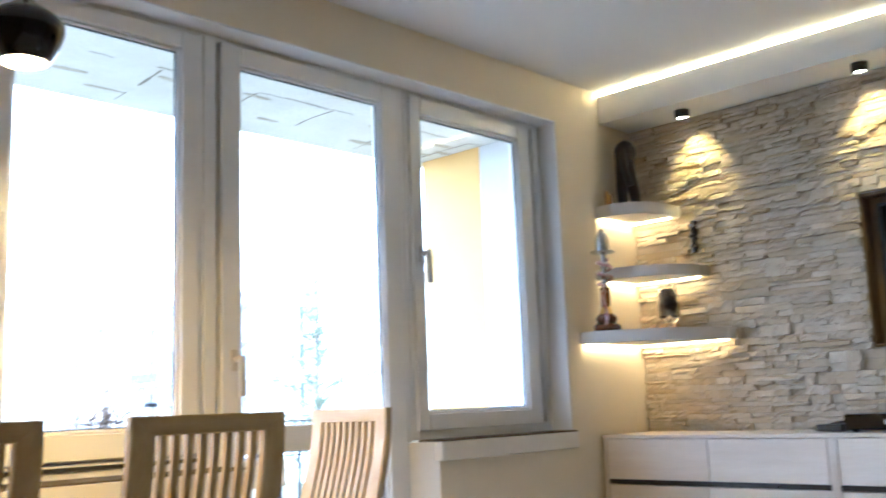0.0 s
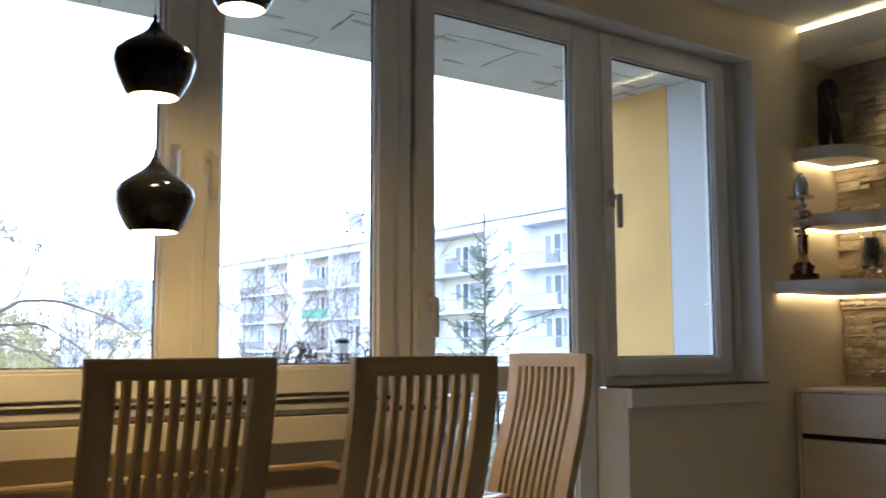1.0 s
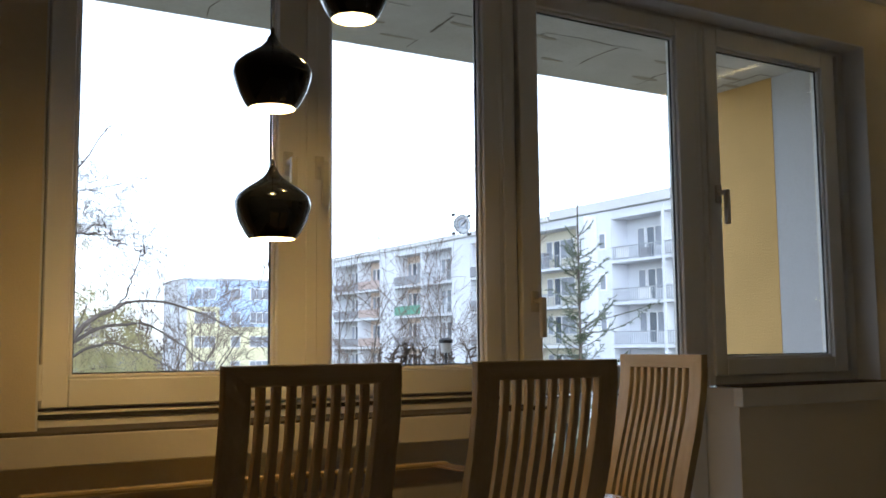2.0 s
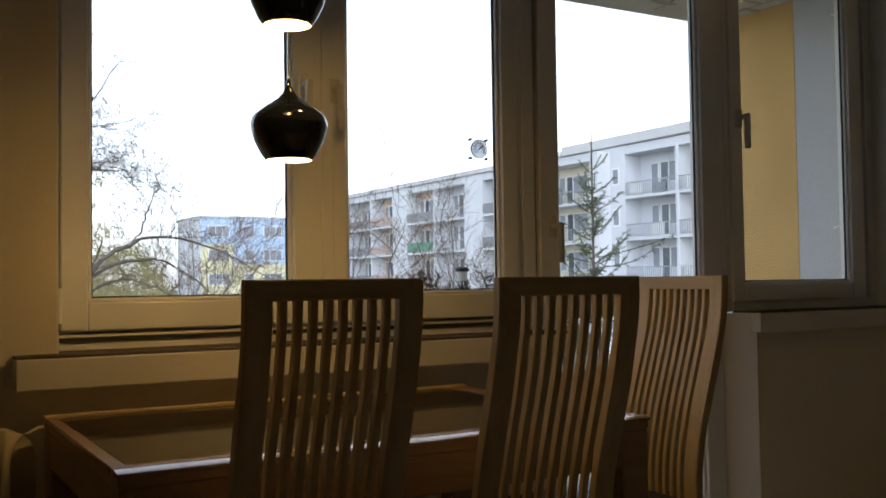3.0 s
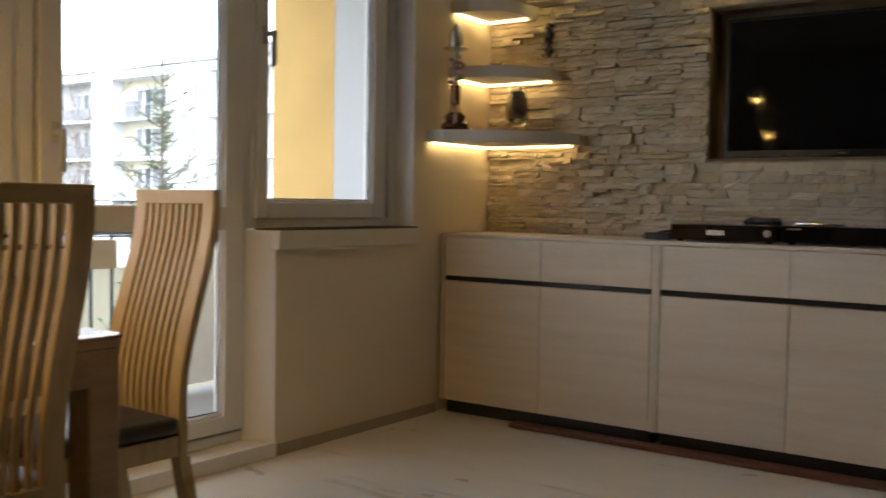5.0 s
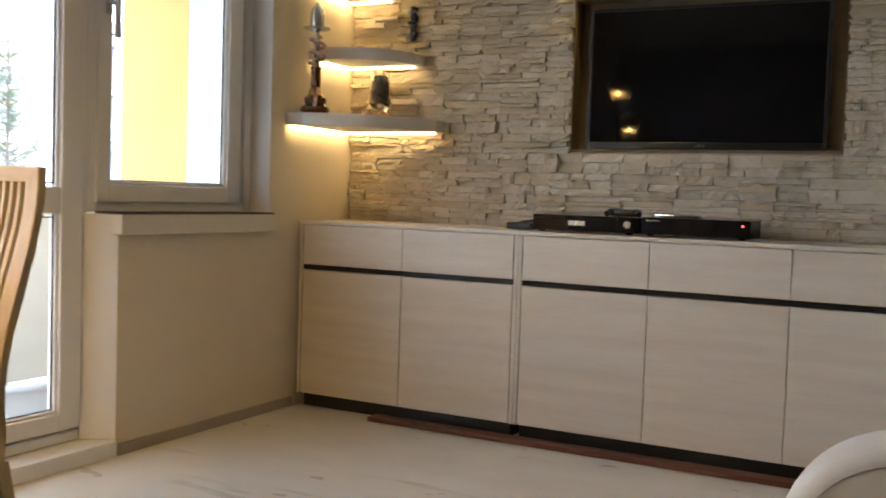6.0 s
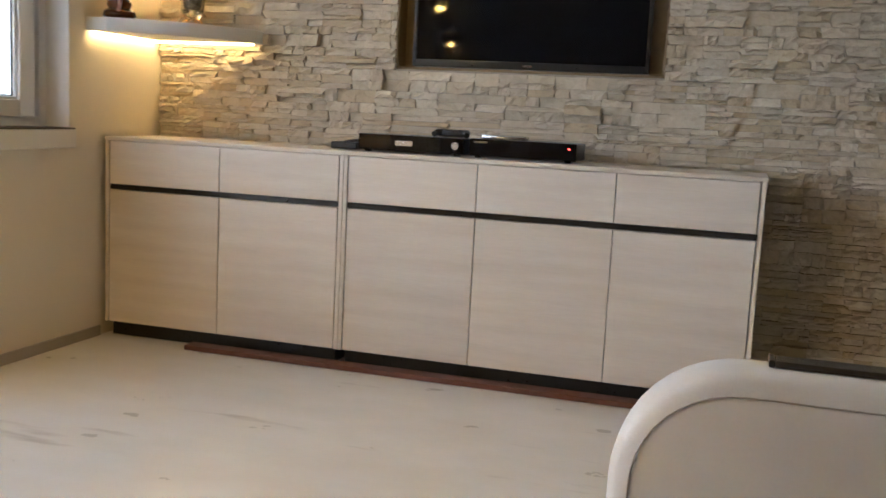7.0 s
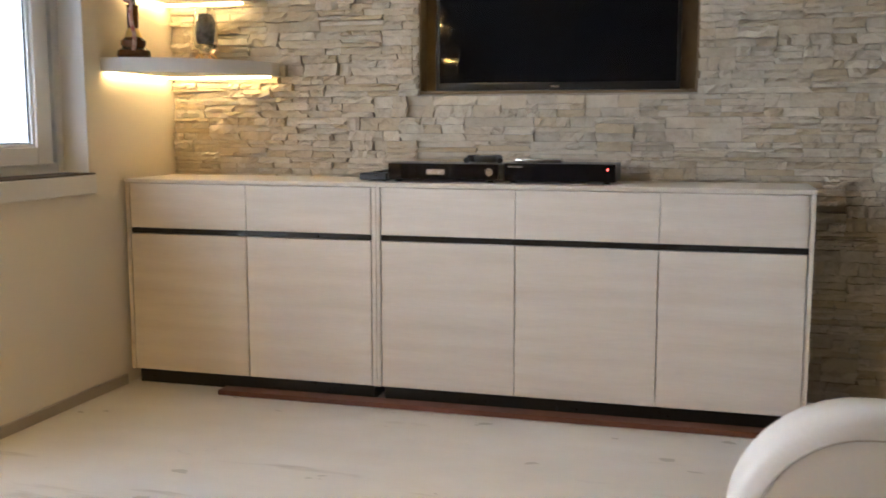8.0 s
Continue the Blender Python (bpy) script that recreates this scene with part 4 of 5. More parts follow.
def spruce(at, height, label, seed):
    rnd = random.Random(seed)
    tree = thing("spruce", label, "tree", at)
    V, F, NV, NF = [], [], [], []
    limb(V, F, Vector((0, 0, 0)), Vector((0, 0, height - 0.5)), 0.06, 0.013, 8)
    limb(V, F, Vector((0, 0, height - 0.5)), Vector((0.02, 0, height)), 0.012, 0.005, 6)

    def needles(a, b, count):
        d = (b - a).normalized()
        for _ in range(count):
            c = a.lerp(b, rnd.random())
            o = (Vector((rnd.gauss(0, 1), rnd.gauss(0, 1), rnd.gauss(0, 1))).normalized() + d * 0.7).normalized() * rnd.uniform(0.025, 0.042)
            s = o.cross(Vector((0.2, 0.5, 1))).normalized() * 0.0045
            k = len(NV)
            NV.extend((c - s, c + s, c + o))
            NF.append((k, k + 1, k + 2))

    def bough(z, a, reach, lift, twigs):
        """One upswept branch with short needled side twigs at odd angles."""
        p, d = Vector((0, 0, z)), Vector((math.cos(a), math.sin(a), lift))
        n = 7
        for j in range(n):
            q = p + d.normalized() * reach / n
            d += Vector((rnd.gauss(0, 0.1), rnd.gauss(0, 0.1), rnd.uniform(0.0, 0.16)))
            limb(V, F, p, q, 0.011 - 0.0011 * j, 0.0099 - 0.0011 * j, 4)
            needles(p, q, 44 if j > 1 else 12)
            if j > 0:
                for s in (-1, 1):
                    if rnd.random() < twigs:
                        e = q + (d.normalized() * rnd.uniform(0.2, 0.7) + s * Vector((-math.sin(a), math.cos(a), 0)) * rnd.uniform(0.4, 1.0) + Vector((0, 0, rnd.uniform(-0.5, 0.25)))) * rnd.uniform(0.12, 0.26)
                        limb(V, F, q, e, 0.005, 0.003, 3)
                        needles(q, e, 46)
            p = q

    z = height - 1.3
    while z > height * 0.25:
        below = height - z
        for i in range(4 if below < 1.6 else 6):
            a = 6.28318 * (i / (4 if below < 1.6 else 6) + rnd.random() * 0.16)
            bough(z + rnd.uniform(-0.06, 0.06), a, (0.3 + below * 0.17) * rnd.uniform(0.7, 1.15), rnd.uniform(0.6, 1.1) if below < 1.6 else rnd.uniform(0.2, 0.8), min(0.9, (below - 1.2) * 0.7))
        for _ in range(3):
            if below > 1.5:
                bough(z - rnd.uniform(0.1, 0.35), rnd.uniform(0, 6.28), 0.3 * rnd.uniform(0.6, 1.1), rnd.uniform(0.1, 0.6), 0.5)
        z -= rnd.uniform(0.38, 0.5)
    # one long low bough that reaches out to the side
    bough(height - 3.05, -0.56, 1.65, 0.12, 0.95)
    bough(height - 3.25, -0.45, 1.5, 0.05, 0.95)
    mesh_part("trunk", V, F, M_BARK, tree, "thin spruce trunk and branches")
    mesh_part("crown", NV, NF, M_NEEDLE, tree, "sparse dark green needles", "stuff")
    return tree


spruce((8.0, 12.75, GROUND_Z), 8.95, "sparse young green spruce with a bare leader", 3)

hang = thing("hanging_planter", "tan plastic planter hung inside the balcony railing", "planter", (-1.6, 1.32, 0.68))
part("trough", block(-0.24, 0.24, -0.05, 0.07, 0.0, 0.14, 0.008, 2), mat("tan_plastic", (0.4, 0.3, 0.18), 0.5), hang)
for hx in (-0.15, 0.15):
    part("hook", block(hx - 0.01, hx + 0.01, 0.05, 0.11, 0.1405, 0.2, 0.002), M_RAIL, hang)

# planter twigs and lamp on the balcony rail
planter = thing("planter_box", "long dark planter with bare twiggy plants", "planter", (-2.2, 1.32, 0.876))
part("box", block(-0.35, 0.35, -0.06, 0.06, 0.0, 0.09, 0.006), M_RAIL, planter)
rnd = random.Random(4)
V, F = [], []
for i in range(26):
    p = Vector((rnd.uniform(-0.3, 0.3), rnd.uniform(-0.04, 0.04), 0.09))
    for j in range(4):
        q = p + Vector((rnd.gauss(0, 0.012), rnd.gauss(0, 0.012), rnd.uniform(0.015, 0.035)))
        limb(V, F, p, q, 0.004, 0.003, 4)
        if j:
            limb(V, F, q, q + Vector((rnd.gauss(0, 0.018), rnd.gauss(0, 0.018), 0.012)), 0.005, 0.003, 4)
        p = q
mesh_part("twigs", V, F, M_TWIG, planter, "dark bare twigs", "stuff")
slamp = thing("solar_lamp", "small solar garden lamp with a black cap", "lamp", (-2.1, 1.3, 0.967))
part("stake", lathe([(0.0, 0.0), (0.006, 0.0), (0.006, 0.08), (0.0, 0.08)], 8), M_RAIL, slamp)
part("globe", lathe([(0.0, 0.08), (0.022, 0.08), (0.026, 0.125), (0.0, 0.125)], 14), M_WHITE, slamp, "pale translucent lamp body", True)
part("cap", lathe([(0.0, 0.126), (0.034, 0.126), (0.034, 0.142), (0.012, 0.152), (0.0, 0.152)], 16), M_RAIL, slamp, "black solar cap", True)


# ---- housing blocks ----
def panel_block():
    b = thing("apartment_block", "white concrete apartment block with rows of loggias", "building", (43, 0, 0), "housing blocks")
    part("wall", block(1.6, 13, 20, 106, GROUND_Z, 10.9), M_PANEL, b)
    part("roof", block(-0.25, 13.2, 59.5, 106.2, 10.9, 11.35, 0.05), M_ROOF, b, "grey flat roof edge")
    part("roof", block(-0.25, 13.2, 19.8, 59.3, 10.95, 11.7, 0.05), M_ROOF, b, "grey flat roof edge of the taller part")
    levels = [(10.25, 7.15), (7.15, 4.1), (4.1, 1.0), (1.0, -2.1)]
    walls = (M_PANEL, M_PANEL_Y, M_PANEL_O, M_PANEL_G)
    rails_ = (M_BALU, M_BALU_D, M_BALU_R, M_BALU_G)
    # (near y, far y, back wall kind, railing kind) of each column of loggias
    bays = [(94.4, 100.6, 3, 1), (89.1, 94.2, 2, 2), (80.4, 85.8, 2, 1), (74.5, 80.2, 0, 0), (64.5, 71.3, 3, 1), (55.2, 63.6, 1, 0), (46.8, 52.0, 0, 0), (41.0, 46.5, 1, 0), (30.0, 37.0, 0, 0)]
    edge = 106
    for k, (ya, yb, w, r) in enumerate(bays):
        part("pier", block(-0.05, 1.6, yb, edge, GROUND_Z, 10.9), M_PANEL, b)
        edge = ya
        part("lintel", block(0.0, 1.6, ya, yb, 10.25, 10.9), M_PANEL, b)
        part("base_wall", block(0.0, 1.6, ya, yb, GROUND_Z, -2.1), M_PANEL, b)
        for s, (zt, zb) in enumerate(levels):
            part("balcony_slab", block(-0.12, 1.6, ya, yb, zb - 0.2, zb, 0.01), M_PANEL, b)
            part("loggia_wall", block(1.5, 1.598, ya + 0.002, yb - 0.002, zb + 0.001, zt - 0.202 if s else zt - 0.002), walls[w], b)
            mid = (ya + yb) / 2 + 0.5 * ((k * 7 + s * 3) % 3 - 1)
            rk = 3 if (k == 2 and s == 1) else r
            part("balustrade", block(-0.1, -0.06, ya + 0.03, yb - 0.03, zb + 0.1, zb + (1.0 if rk == 3 else 0.95), 0.01), rails_[rk], b) if rk else None
            if not rk:
                bars = bmesh.new()
                box(bars, -0.1, -0.05, ya + 0.03, yb - 0.03, zb + 0.93, zb + 1.0)
                box(bars, -0.1, -0.05, ya + 0.03, yb - 0.03, zb + 0.08, zb + 0.13)
                for i in range(int((yb - ya) / 0.22)):
                    box(bars, -0.09, -0.06, ya + 0.1 + i * 0.22, ya + 0.135 + i * 0.22, zb + 0.13, zb + 0.93)
                part("balustrade", bars, M_BALU, b)
            for y0, y1, z0, z1, pm in ((mid - 1.7, mid + 0.1, zb + 0.85, zb + 2.4, M_CURTAIN), (mid + 0.12, mid + 0.95, zb + 0.12, zb + 2.4, M_PANE), (mid + 1.15, mid + 1.95, zb + 0.85, zb + 2.4, M_CURTAIN)):
                win_ = part("window", block(1.44, 1.5, y0, y1, z0, z1), M_FRAME, b)
                half = (y0 + y1) / 2
                for a, c in (((y0 + 0.07, half - 0.03), (half + 0.03, y1 - 0.07)) if y1 - y0 > 1 else ((y0 + 0.08, y1 - 0.08),)):
                    part("pane", block(1.425, 1.439, a, c, z0 + 0.08, z1 - 0.08), pm, win_)
    part("pier", block(-0.05, 1.6, 20, edge, GROUND_Z, 10.9), M_PANEL, b)
    for y in (62.9, 53.6):
        part("fin", block(-1.3, -0.06, y, y + 0.9, GROUND_Z, 10.6), M_PANEL, b)
    for zb in (7.15, 4.1, 1.0):
        stair = part("window", block(-0.09, -0.051, 52.6, 53.4, zb + 0.9, zb + 2.2), M_FRAME, b)
        part("pane", block(-0.105, -0.0901, 52.72, 53.28, zb + 1.02, zb + 2.08), M_CURTAIN, stair)
    for y, zb in ((50.2, 7.15), (48.0, 4.1), (43.0, 4.1), (44.5, 7.15), (60.0, 4.1), (83.5, 7.15), (77.0, 1.0)):
        part("balcony_screen", block(-0.03, 0.0, y, y + 1.3, zb + 0.1, zb + 0.95, 0.01), M_FRAME, b)
    # balcony clutter on the near column
    part("storage_box", block(0.1, 0.7, 60.5, 61.6, 7.151, 8.5, 0.03), M_BALU_D, b)
    part("storage_box", block(0.1, 0.5, 48.4, 49.3, 7.151, 7.9, 0.03), M_BALU_D, b)
    return b


panel_block()


def painted_block(x0, x1, y0, y1, z1, name_label, main, lower, columns, rows, split, field=None):
    b = thing("apartment_block", name_label, "building", (x0, y0, 0), "housing blocks")
    w, d = x1 - x0, y1 - y0
    part("wall", block(0, w, 0, d, split, z1 - 0.3), main, b)
    part("lower_wall", block(0, w, 0, d, GROUND_Z, split - 0.001), lower, b)
    part("roof", block(-0.2, w + 0.2, -0.2, d + 0.2, z1 - 0.299, z1, 0.03), M_ROOF, b)
    part("gable", block(-0.06, -0.001, -0.05, d, GROUND_Z, z1 - 0.3), M_PANEL, b)
    if field:
        part("painted_field", block(0.02, field[0], -0.03, -0.001, split, field[1]), lower, b)
    for cx, cw in columns:
        for zc in rows:
            win_ = part("window", block(cx - cw / 2, cx + cw / 2, -0.08, -0.001, zc - 0.7, zc + 0.7), M_FRAME, b)
            n = max(1, round(cw / 0.9))
            for i in range(n):
                a = cx - cw / 2 + 0.08 + i * (cw - 0.08) / n
                part("pane", block(a, a + (cw - 0.08) / n - 0.08, -0.1, -0.081, zc - 0.62, zc + 0.62), M_CURTAIN, win_)
    return b


painted_block(29.1, 52.0, 112, 122, 9.5, "blue and yellow rendered apartment block with white windows", M_BLUE, M_BYELLOW, ((2.2, 2.6), (6.0, 1.2), (9.0, 2.4), (13.0, 1.2), (16, 2.4)), (7.6, 4.7, 1.8, -1.2), 3.6, (4.0, 6.0))
painted_block(-2.0, 26.0, 142, 154, 5.8, "low beige apartment block behind the trees", M_BEIGE, M_PANEL_Y, tuple((2.5 + 3.6 * i, 1.6) for i in range(7)), (4.0, 1.0, -2.0), 2.6)

# ---- things on the shelves ----
M_HOOKAH = mat("amber_brown_glass", (0.1, 0.035, 0.008), 0.12, vary=0.4, scale=14)
M_GOLD = mat("gold_band", (0.7, 0.48, 0.16), 0.3, metal=1.0)
M_STATUE = mat("black_carving", (0.015, 0.013, 0.012), 0.35, vary=0.3)
M_PEBBLE = mat("dark_glass_pebbles", (0.3, 0.31, 0.33), 0.25, second=(0.02, 0.02, 0.025), scale=40)
M_HOSE = mat("red_white_hose", (0.6, 0.5, 0.45), 0.5, second=(0.3, 0.05, 0.04), scale=40)
M_RED = mat("red_cover", (0.45, 0.05, 0.03), 0.5)
M_PLAINGLASS = bpy.data.materials.new("clear_glass")
M_PLAINGLASS.use_nodes = True
_c = M_PLAINGLASS.node_tree.nodes["Principled BSDF"]
_c.inputs["Transmission Weight"].default_value, _c.inputs["Roughness"].default_value, _c.inputs["IOR"].default_value = 1.0, 0.02, 1.35

hk = thing("hookah", "brown and gold glass hookah with a steel wind cover", "hookah", (-0.46, -0.1, 1.3725))
part("vase", lathe([(0.0, 0), (0.06, 0), (0.068, 0.012), (0.064, 0.03), (0.045, 0.043), (0.05, 0.055), (0.05, 0.07), (0.035, 0.083), (0.024, 0.1), (0.02, 0.12), (0.0, 0.12)], 24), M_HOOKAH, hk, "amber brown glass vase", True)
part("gold_band", lathe([(0.036, 0.083), (0.037, 0.085), (0.026, 0.1), (0.022, 0.118), (0.0215, 0.12), (0.036, 0.083)], 24), M_GOLD, hk, "gold painted band", True)
part("neck", lathe([(0.0, 0.12), (0.021, 0.12), (0.024, 0.16), (0.023, 0.2), (0.027, 0.212), (0.0, 0.213)], 20), M_HOOKAH, hk, "dark brown glass neck", True)
part("stem", lathe([(0.0, 0.213), (0.017, 0.213), (0.017, 0.22), (0.014, 0.24), (0.02, 0.255), (0.012, 0.275), (0.011, 0.3), (0.018, 0.315), (0.012, 0.33), (0.012, 0.375), (0.0, 0.375)], 18), M_CHROME, hk, smooth=True)
part("plate", lathe([(0.0, 0.375), (0.055, 0.382), (0.062, 0.39), (0.06, 0.393), (0.02, 0.385), (0.0, 0.385)], 24), M_CHROME, hk, "steel ash plate", True)
part("wind_cover", lathe([(0.0, 0.394), (0.034, 0.394), (0.034, 0.45), (0.028, 0.475), (0.015, 0.49), (0.008, 0.505), (0.0, 0.508)], 20), M_CHROME, hk, "domed steel wind cover", True)
part("hose", tube([(0.034 * math.cos(i * 0.62), -0.006 + 0.034 * math.sin(i * 0.62), 0.355 - i * 0.0052) for i in range(26)] + [(-0.05 - 0.012 * math.sin(i * 0.7), -0.03, 0.215 - i * 0.021) for i in range(10)], 0.0085, 8), M_HOSE, hk, "coiled red and white hose", True)

vz = thing("glass_vase", "oval clear glass vase filled with dark pebbles on a stand", "vase", (-0.1, -0.228, 1.3725))
part("bowl", lathe([(0.0, 0.035), (0.03, 0.04), (0.05, 0.075), (0.056, 0.13), (0.05, 0.19), (0.042, 0.235), (0.04, 0.235), (0.047, 0.19), (0.052, 0.13), (0.046, 0.078), (0.0, 0.045)], 24), M_PLAINGLASS, vz, "clear oval glass", True)
part("pebbles", lathe([(0.0, 0.07), (0.028, 0.076), (0.04, 0.1), (0.045, 0.135), (0.042, 0.185), (0.03, 0.212), (0.0, 0.218)], 18), M_PEBBLE, vz, "dark grey pebbles", True)
part("stand", tube([(0, -0.06, 0.004), (0, -0.045, 0.03), (0, -0.02, 0.042), (0, 0.02, 0.042), (0, 0.045, 0.03), (0, 0.06, 0.004)], 0.004, 8), M_BRASS, vz, "thin bent metal stand", True)
part("stand", tube([(-0.05, 0, 0.004), (-0.035, 0, 0.03), (-0.01, 0, 0.0425), (0.01, 0, 0.0425), (0.035, 0, 0.03), (0.05, 0, 0.004)], 0.004, 8), M_BRASS, vz, "thin bent metal stand", True)

bk = thing("small_box", "small red and white card box lying flat", "box", (-0.1, -0.06, 1.3725))
part("carton", block(-0.03, 0.03, -0.035, 0.035, 0, 0.016, 0.002), M_RED, bk)
part("label_band", block(-0.0315, 0.0315, -0.0365, 0.0365, 0.005, 0.011), M_WHITE, bk, "white paper band")

st = bmesh.new()
for sx in (-1, 1):
    tube([(sx * 0.045 + 0.012, -0.004 - 0.012 * sx, 0.0), (sx * 0.04 + 0.006, -0.01 * sx, 0.09), (sx * 0.034, 0.004, 0.2), (sx * 0.022 - 0.006, 0.0, 0.3)], 0.026, 12, st, taper=0.034)
lathe([(0.0, 0.235), (0.045, 0.24), (0.055, 0.27), (0.055, 0.305), (0.04, 0.335), (0.015, 0.352), (0.0, 0.355)], 18, 0.0, 0.0, st)
tube([(-0.05, -0.015, 0.3), (-0.06, -0.03, 0.2), (-0.04, -0.045, 0.1)], 0.016, 10, st)
box(st, -0.07, 0.07, -0.045, 0.045, -0.0, 0.012, 0.003)
statue = part("statue", st, M_STATUE, smooth=True)
statue.location = (-0.2, -0.1, 2.016)
tagged(statue, "tall black carved abstract statue on the small shelf", "statue")
cd = thing("candle_pair", "two thin brass candle tubes beside the statue", "candle", (-0.315, -0.06, 2.016))
part("candle", lathe([(0, 0), (0.01, 0), (0.01, 0.075), (0, 0.078)], 12, -0.013), M_BRASS, cd, smooth=True)
part("candle", lathe([(0, 0), (0.01, 0), (0.01, 0.06), (0, 0.063)], 12, 0.013), M_BRASS, cd, smooth=True)

orn = thing("wall_ornament", "narrow dark metal wall ornament on the stone", "ornament", (-0.03, -0.36, 1.76))
part("rod", block(-0.008, 0.03, -0.012, 0.012, 0.0, 0.165, 0.004), M_STATUE, orn)
for i, z in enumerate((0.02, 0.07, 0.125)):
    part("knob", lathe([(0.0, z), (0.018, z + 0.006), (0.02, z + 0.018), (0.0, z + 0.028)], 12, -0.012), M_STATUE if i % 2 else M_CHROME, orn, smooth=True)

# ---- devices on the sideboard ----
dv = thing("router_box", "low flat black set-top unit on the sideboard", "electronics", (-0.27, -1.09, 0.8785))
part("case", block(-0.07, 0.09, -0.055, 0.06, 0.004, 0.032, 0.006, 2), M_BLACK, dv)
part("aerial", tube([(-0.02, 0.02, 0.03), (-0.02, -0.05, 0.042)], 0.006, 8), M_BLACK, dv, smooth=True)
pl = thing("disc_player", "wide flat black disc player with a small display", "electronics", (-0.23, -1.376, 0.8785))
part("case", block(-0.1, 0.12, -0.225, 0.225, 0.008, 0.072, 0.003), M_BLACK, pl)
part("front_panel", block(-0.104, -0.1005, -0.224, 0.224, 0.009, 0.071, 0.001), M_SCREEN, pl)
part("display", block(-0.1055, -0.1042, -0.008, 0.065, 0.03, 0.05), M_CHROME, pl, "pale unlit display window")
kn = lathe([(0.0, 0.0), (0.016, 0.0), (0.015, 0.012), (0.0, 0.012)], 18)
kn.transform(Matrix.Translation((-0.1045, -0.19, 0.042)) @ Matrix.Rotation(radians(-90), 4, "Y"))
part("knob", kn, M_CHROME, pl, "bright round knob", True)
for sy in (-0.19, 0.19):
    part("foot", block(-0.09, -0.07, sy - 0.012, sy + 0.012, 0.0, 0.008), M_BLACK, pl)
rc = thing("recorder", "flat black satellite recorder with a red standby light", "electronics", (-0.23, -1.835, 0.8785))
part("case", block(-0.1, 0.12, -0.213, 0.213, 0.008, 0.076, 0.003), M_BLACK, rc)
part("front_panel", block(-0.104, -0.1005, -0.212, 0.212, 0.009, 0.075, 0.001), M_SCREEN, rc)
part("standby_light", block(-0.106, -0.1042, -0.188, -0.182, 0.052, 0.058), glow("red_standby", (1.0, 0.05, 0.03), 6), rc, "small red light")
part("sticker", block(-0.1055, -0.1042, 0.14, 0.195, 0.06, 0.067), M_CHROME, rc, "small pale bar")
for sy in (-0.18, 0.18):
    part("foot", block(-0.09, -0.07, sy - 0.012, sy + 0.012, 0.0, 0.008), M_BLACK, rc)
gp = bmesh.new()
for sy in (-1, 1):
    tube([(0, sy * 0.03, 0.018), (-0.02, sy * 0.062, 0.02), (-0.045, sy * 0.068, 0.012)], 0.017, 10, gp, taper=0.012)
box(gp, -0.025, 0.025, -0.045, 0.045, 0.004, 0.032, 0.009, 2)
gamepad = part("gamepad", gp, M_BLACK, smooth=True)
gamepad.location = (-0.25, -1.53, 0.9505)
tagged(gamepad, "black game controller lying on the disc player", "game controller")
slim = tagged(part("remote_control", block(-0.03, 0.03, -0.09, 0.09, 0, 0.016, 0.004, 2), M_CHROME, smooth=True), "slim silver-black remote lying on the recorder", "remote")
slim.location = (-0.22, -1.74, 0.9547)

# ---- sofa ----
def rounded(y0, y1, z0, z1, r, n=10):
    """Outline in the upright plane, rounded at the two top corners."""
    pts = [(y0, z0)]
    for k in range(n + 1):
        a = math.pi - k * math.pi / 2 / n
        pts.append((y0 + r + r * math.cos(a), z1 - r + r * math.sin(a)))
    for k in range(n + 1):
        a = math.pi / 2 - k * math.pi / 2 / n
        pts.append((y1 - r + r * math.cos(a), z1 - r + r * math.sin(a)))
    return pts + [(y1, z0)]


def padded(x0, x1, y0, y1, z0, z1, r, edge, bulge):
    """A cushion: a rounded outline between two softly bulging faces."""
    bm = bmesh.new()
    rings = []
    steps = [(0.0, -edge), (0.15 * edge, -0.45 * edge), (edge * 0.5, -0.14 * edge), (edge, 0.0)]
    prof = [(x0 + a, b) for a, b in steps] + [(x1 - a, b) for a, b in reversed(steps)]
    for x, off in prof:
        rings.append([bm.verts.new((x, y, z)) for y, z in rounded(y0 - off, y1 + off, z0, z1 + off, max(r + off, 0.01))])
    for a, b in zip(rings, rings[1:]):
        for i in range(len(a)):
            j = (i + 1) % len(a)
            bm.faces.new((a[i], a[j], b[j], b[i]))
    for ring_, s in ((rings[0], -1), (rings[-1], 1)):
        c = Vector((sum(v.co.x for v in ring_), sum(v.co.y for v in ring_), sum(v.co.z for v in ring_))) / len(ring_)
        inner = [bm.verts.new(v.co.lerp(c, 0.35) + Vector((s * bulge * 0.8, 0, 0))) for v in ring_]
        mid = bm.verts.new(c + Vector((s * bulge, 0, 0)))
        for i in range(len(ring_)):
            j = (i + 1) % len(ring_)
            bm.faces.new((ring_[i], ring_[j], inner[j], inner[i]))
            bm.faces.new((inner[i], inner[j], mid))
    return bm


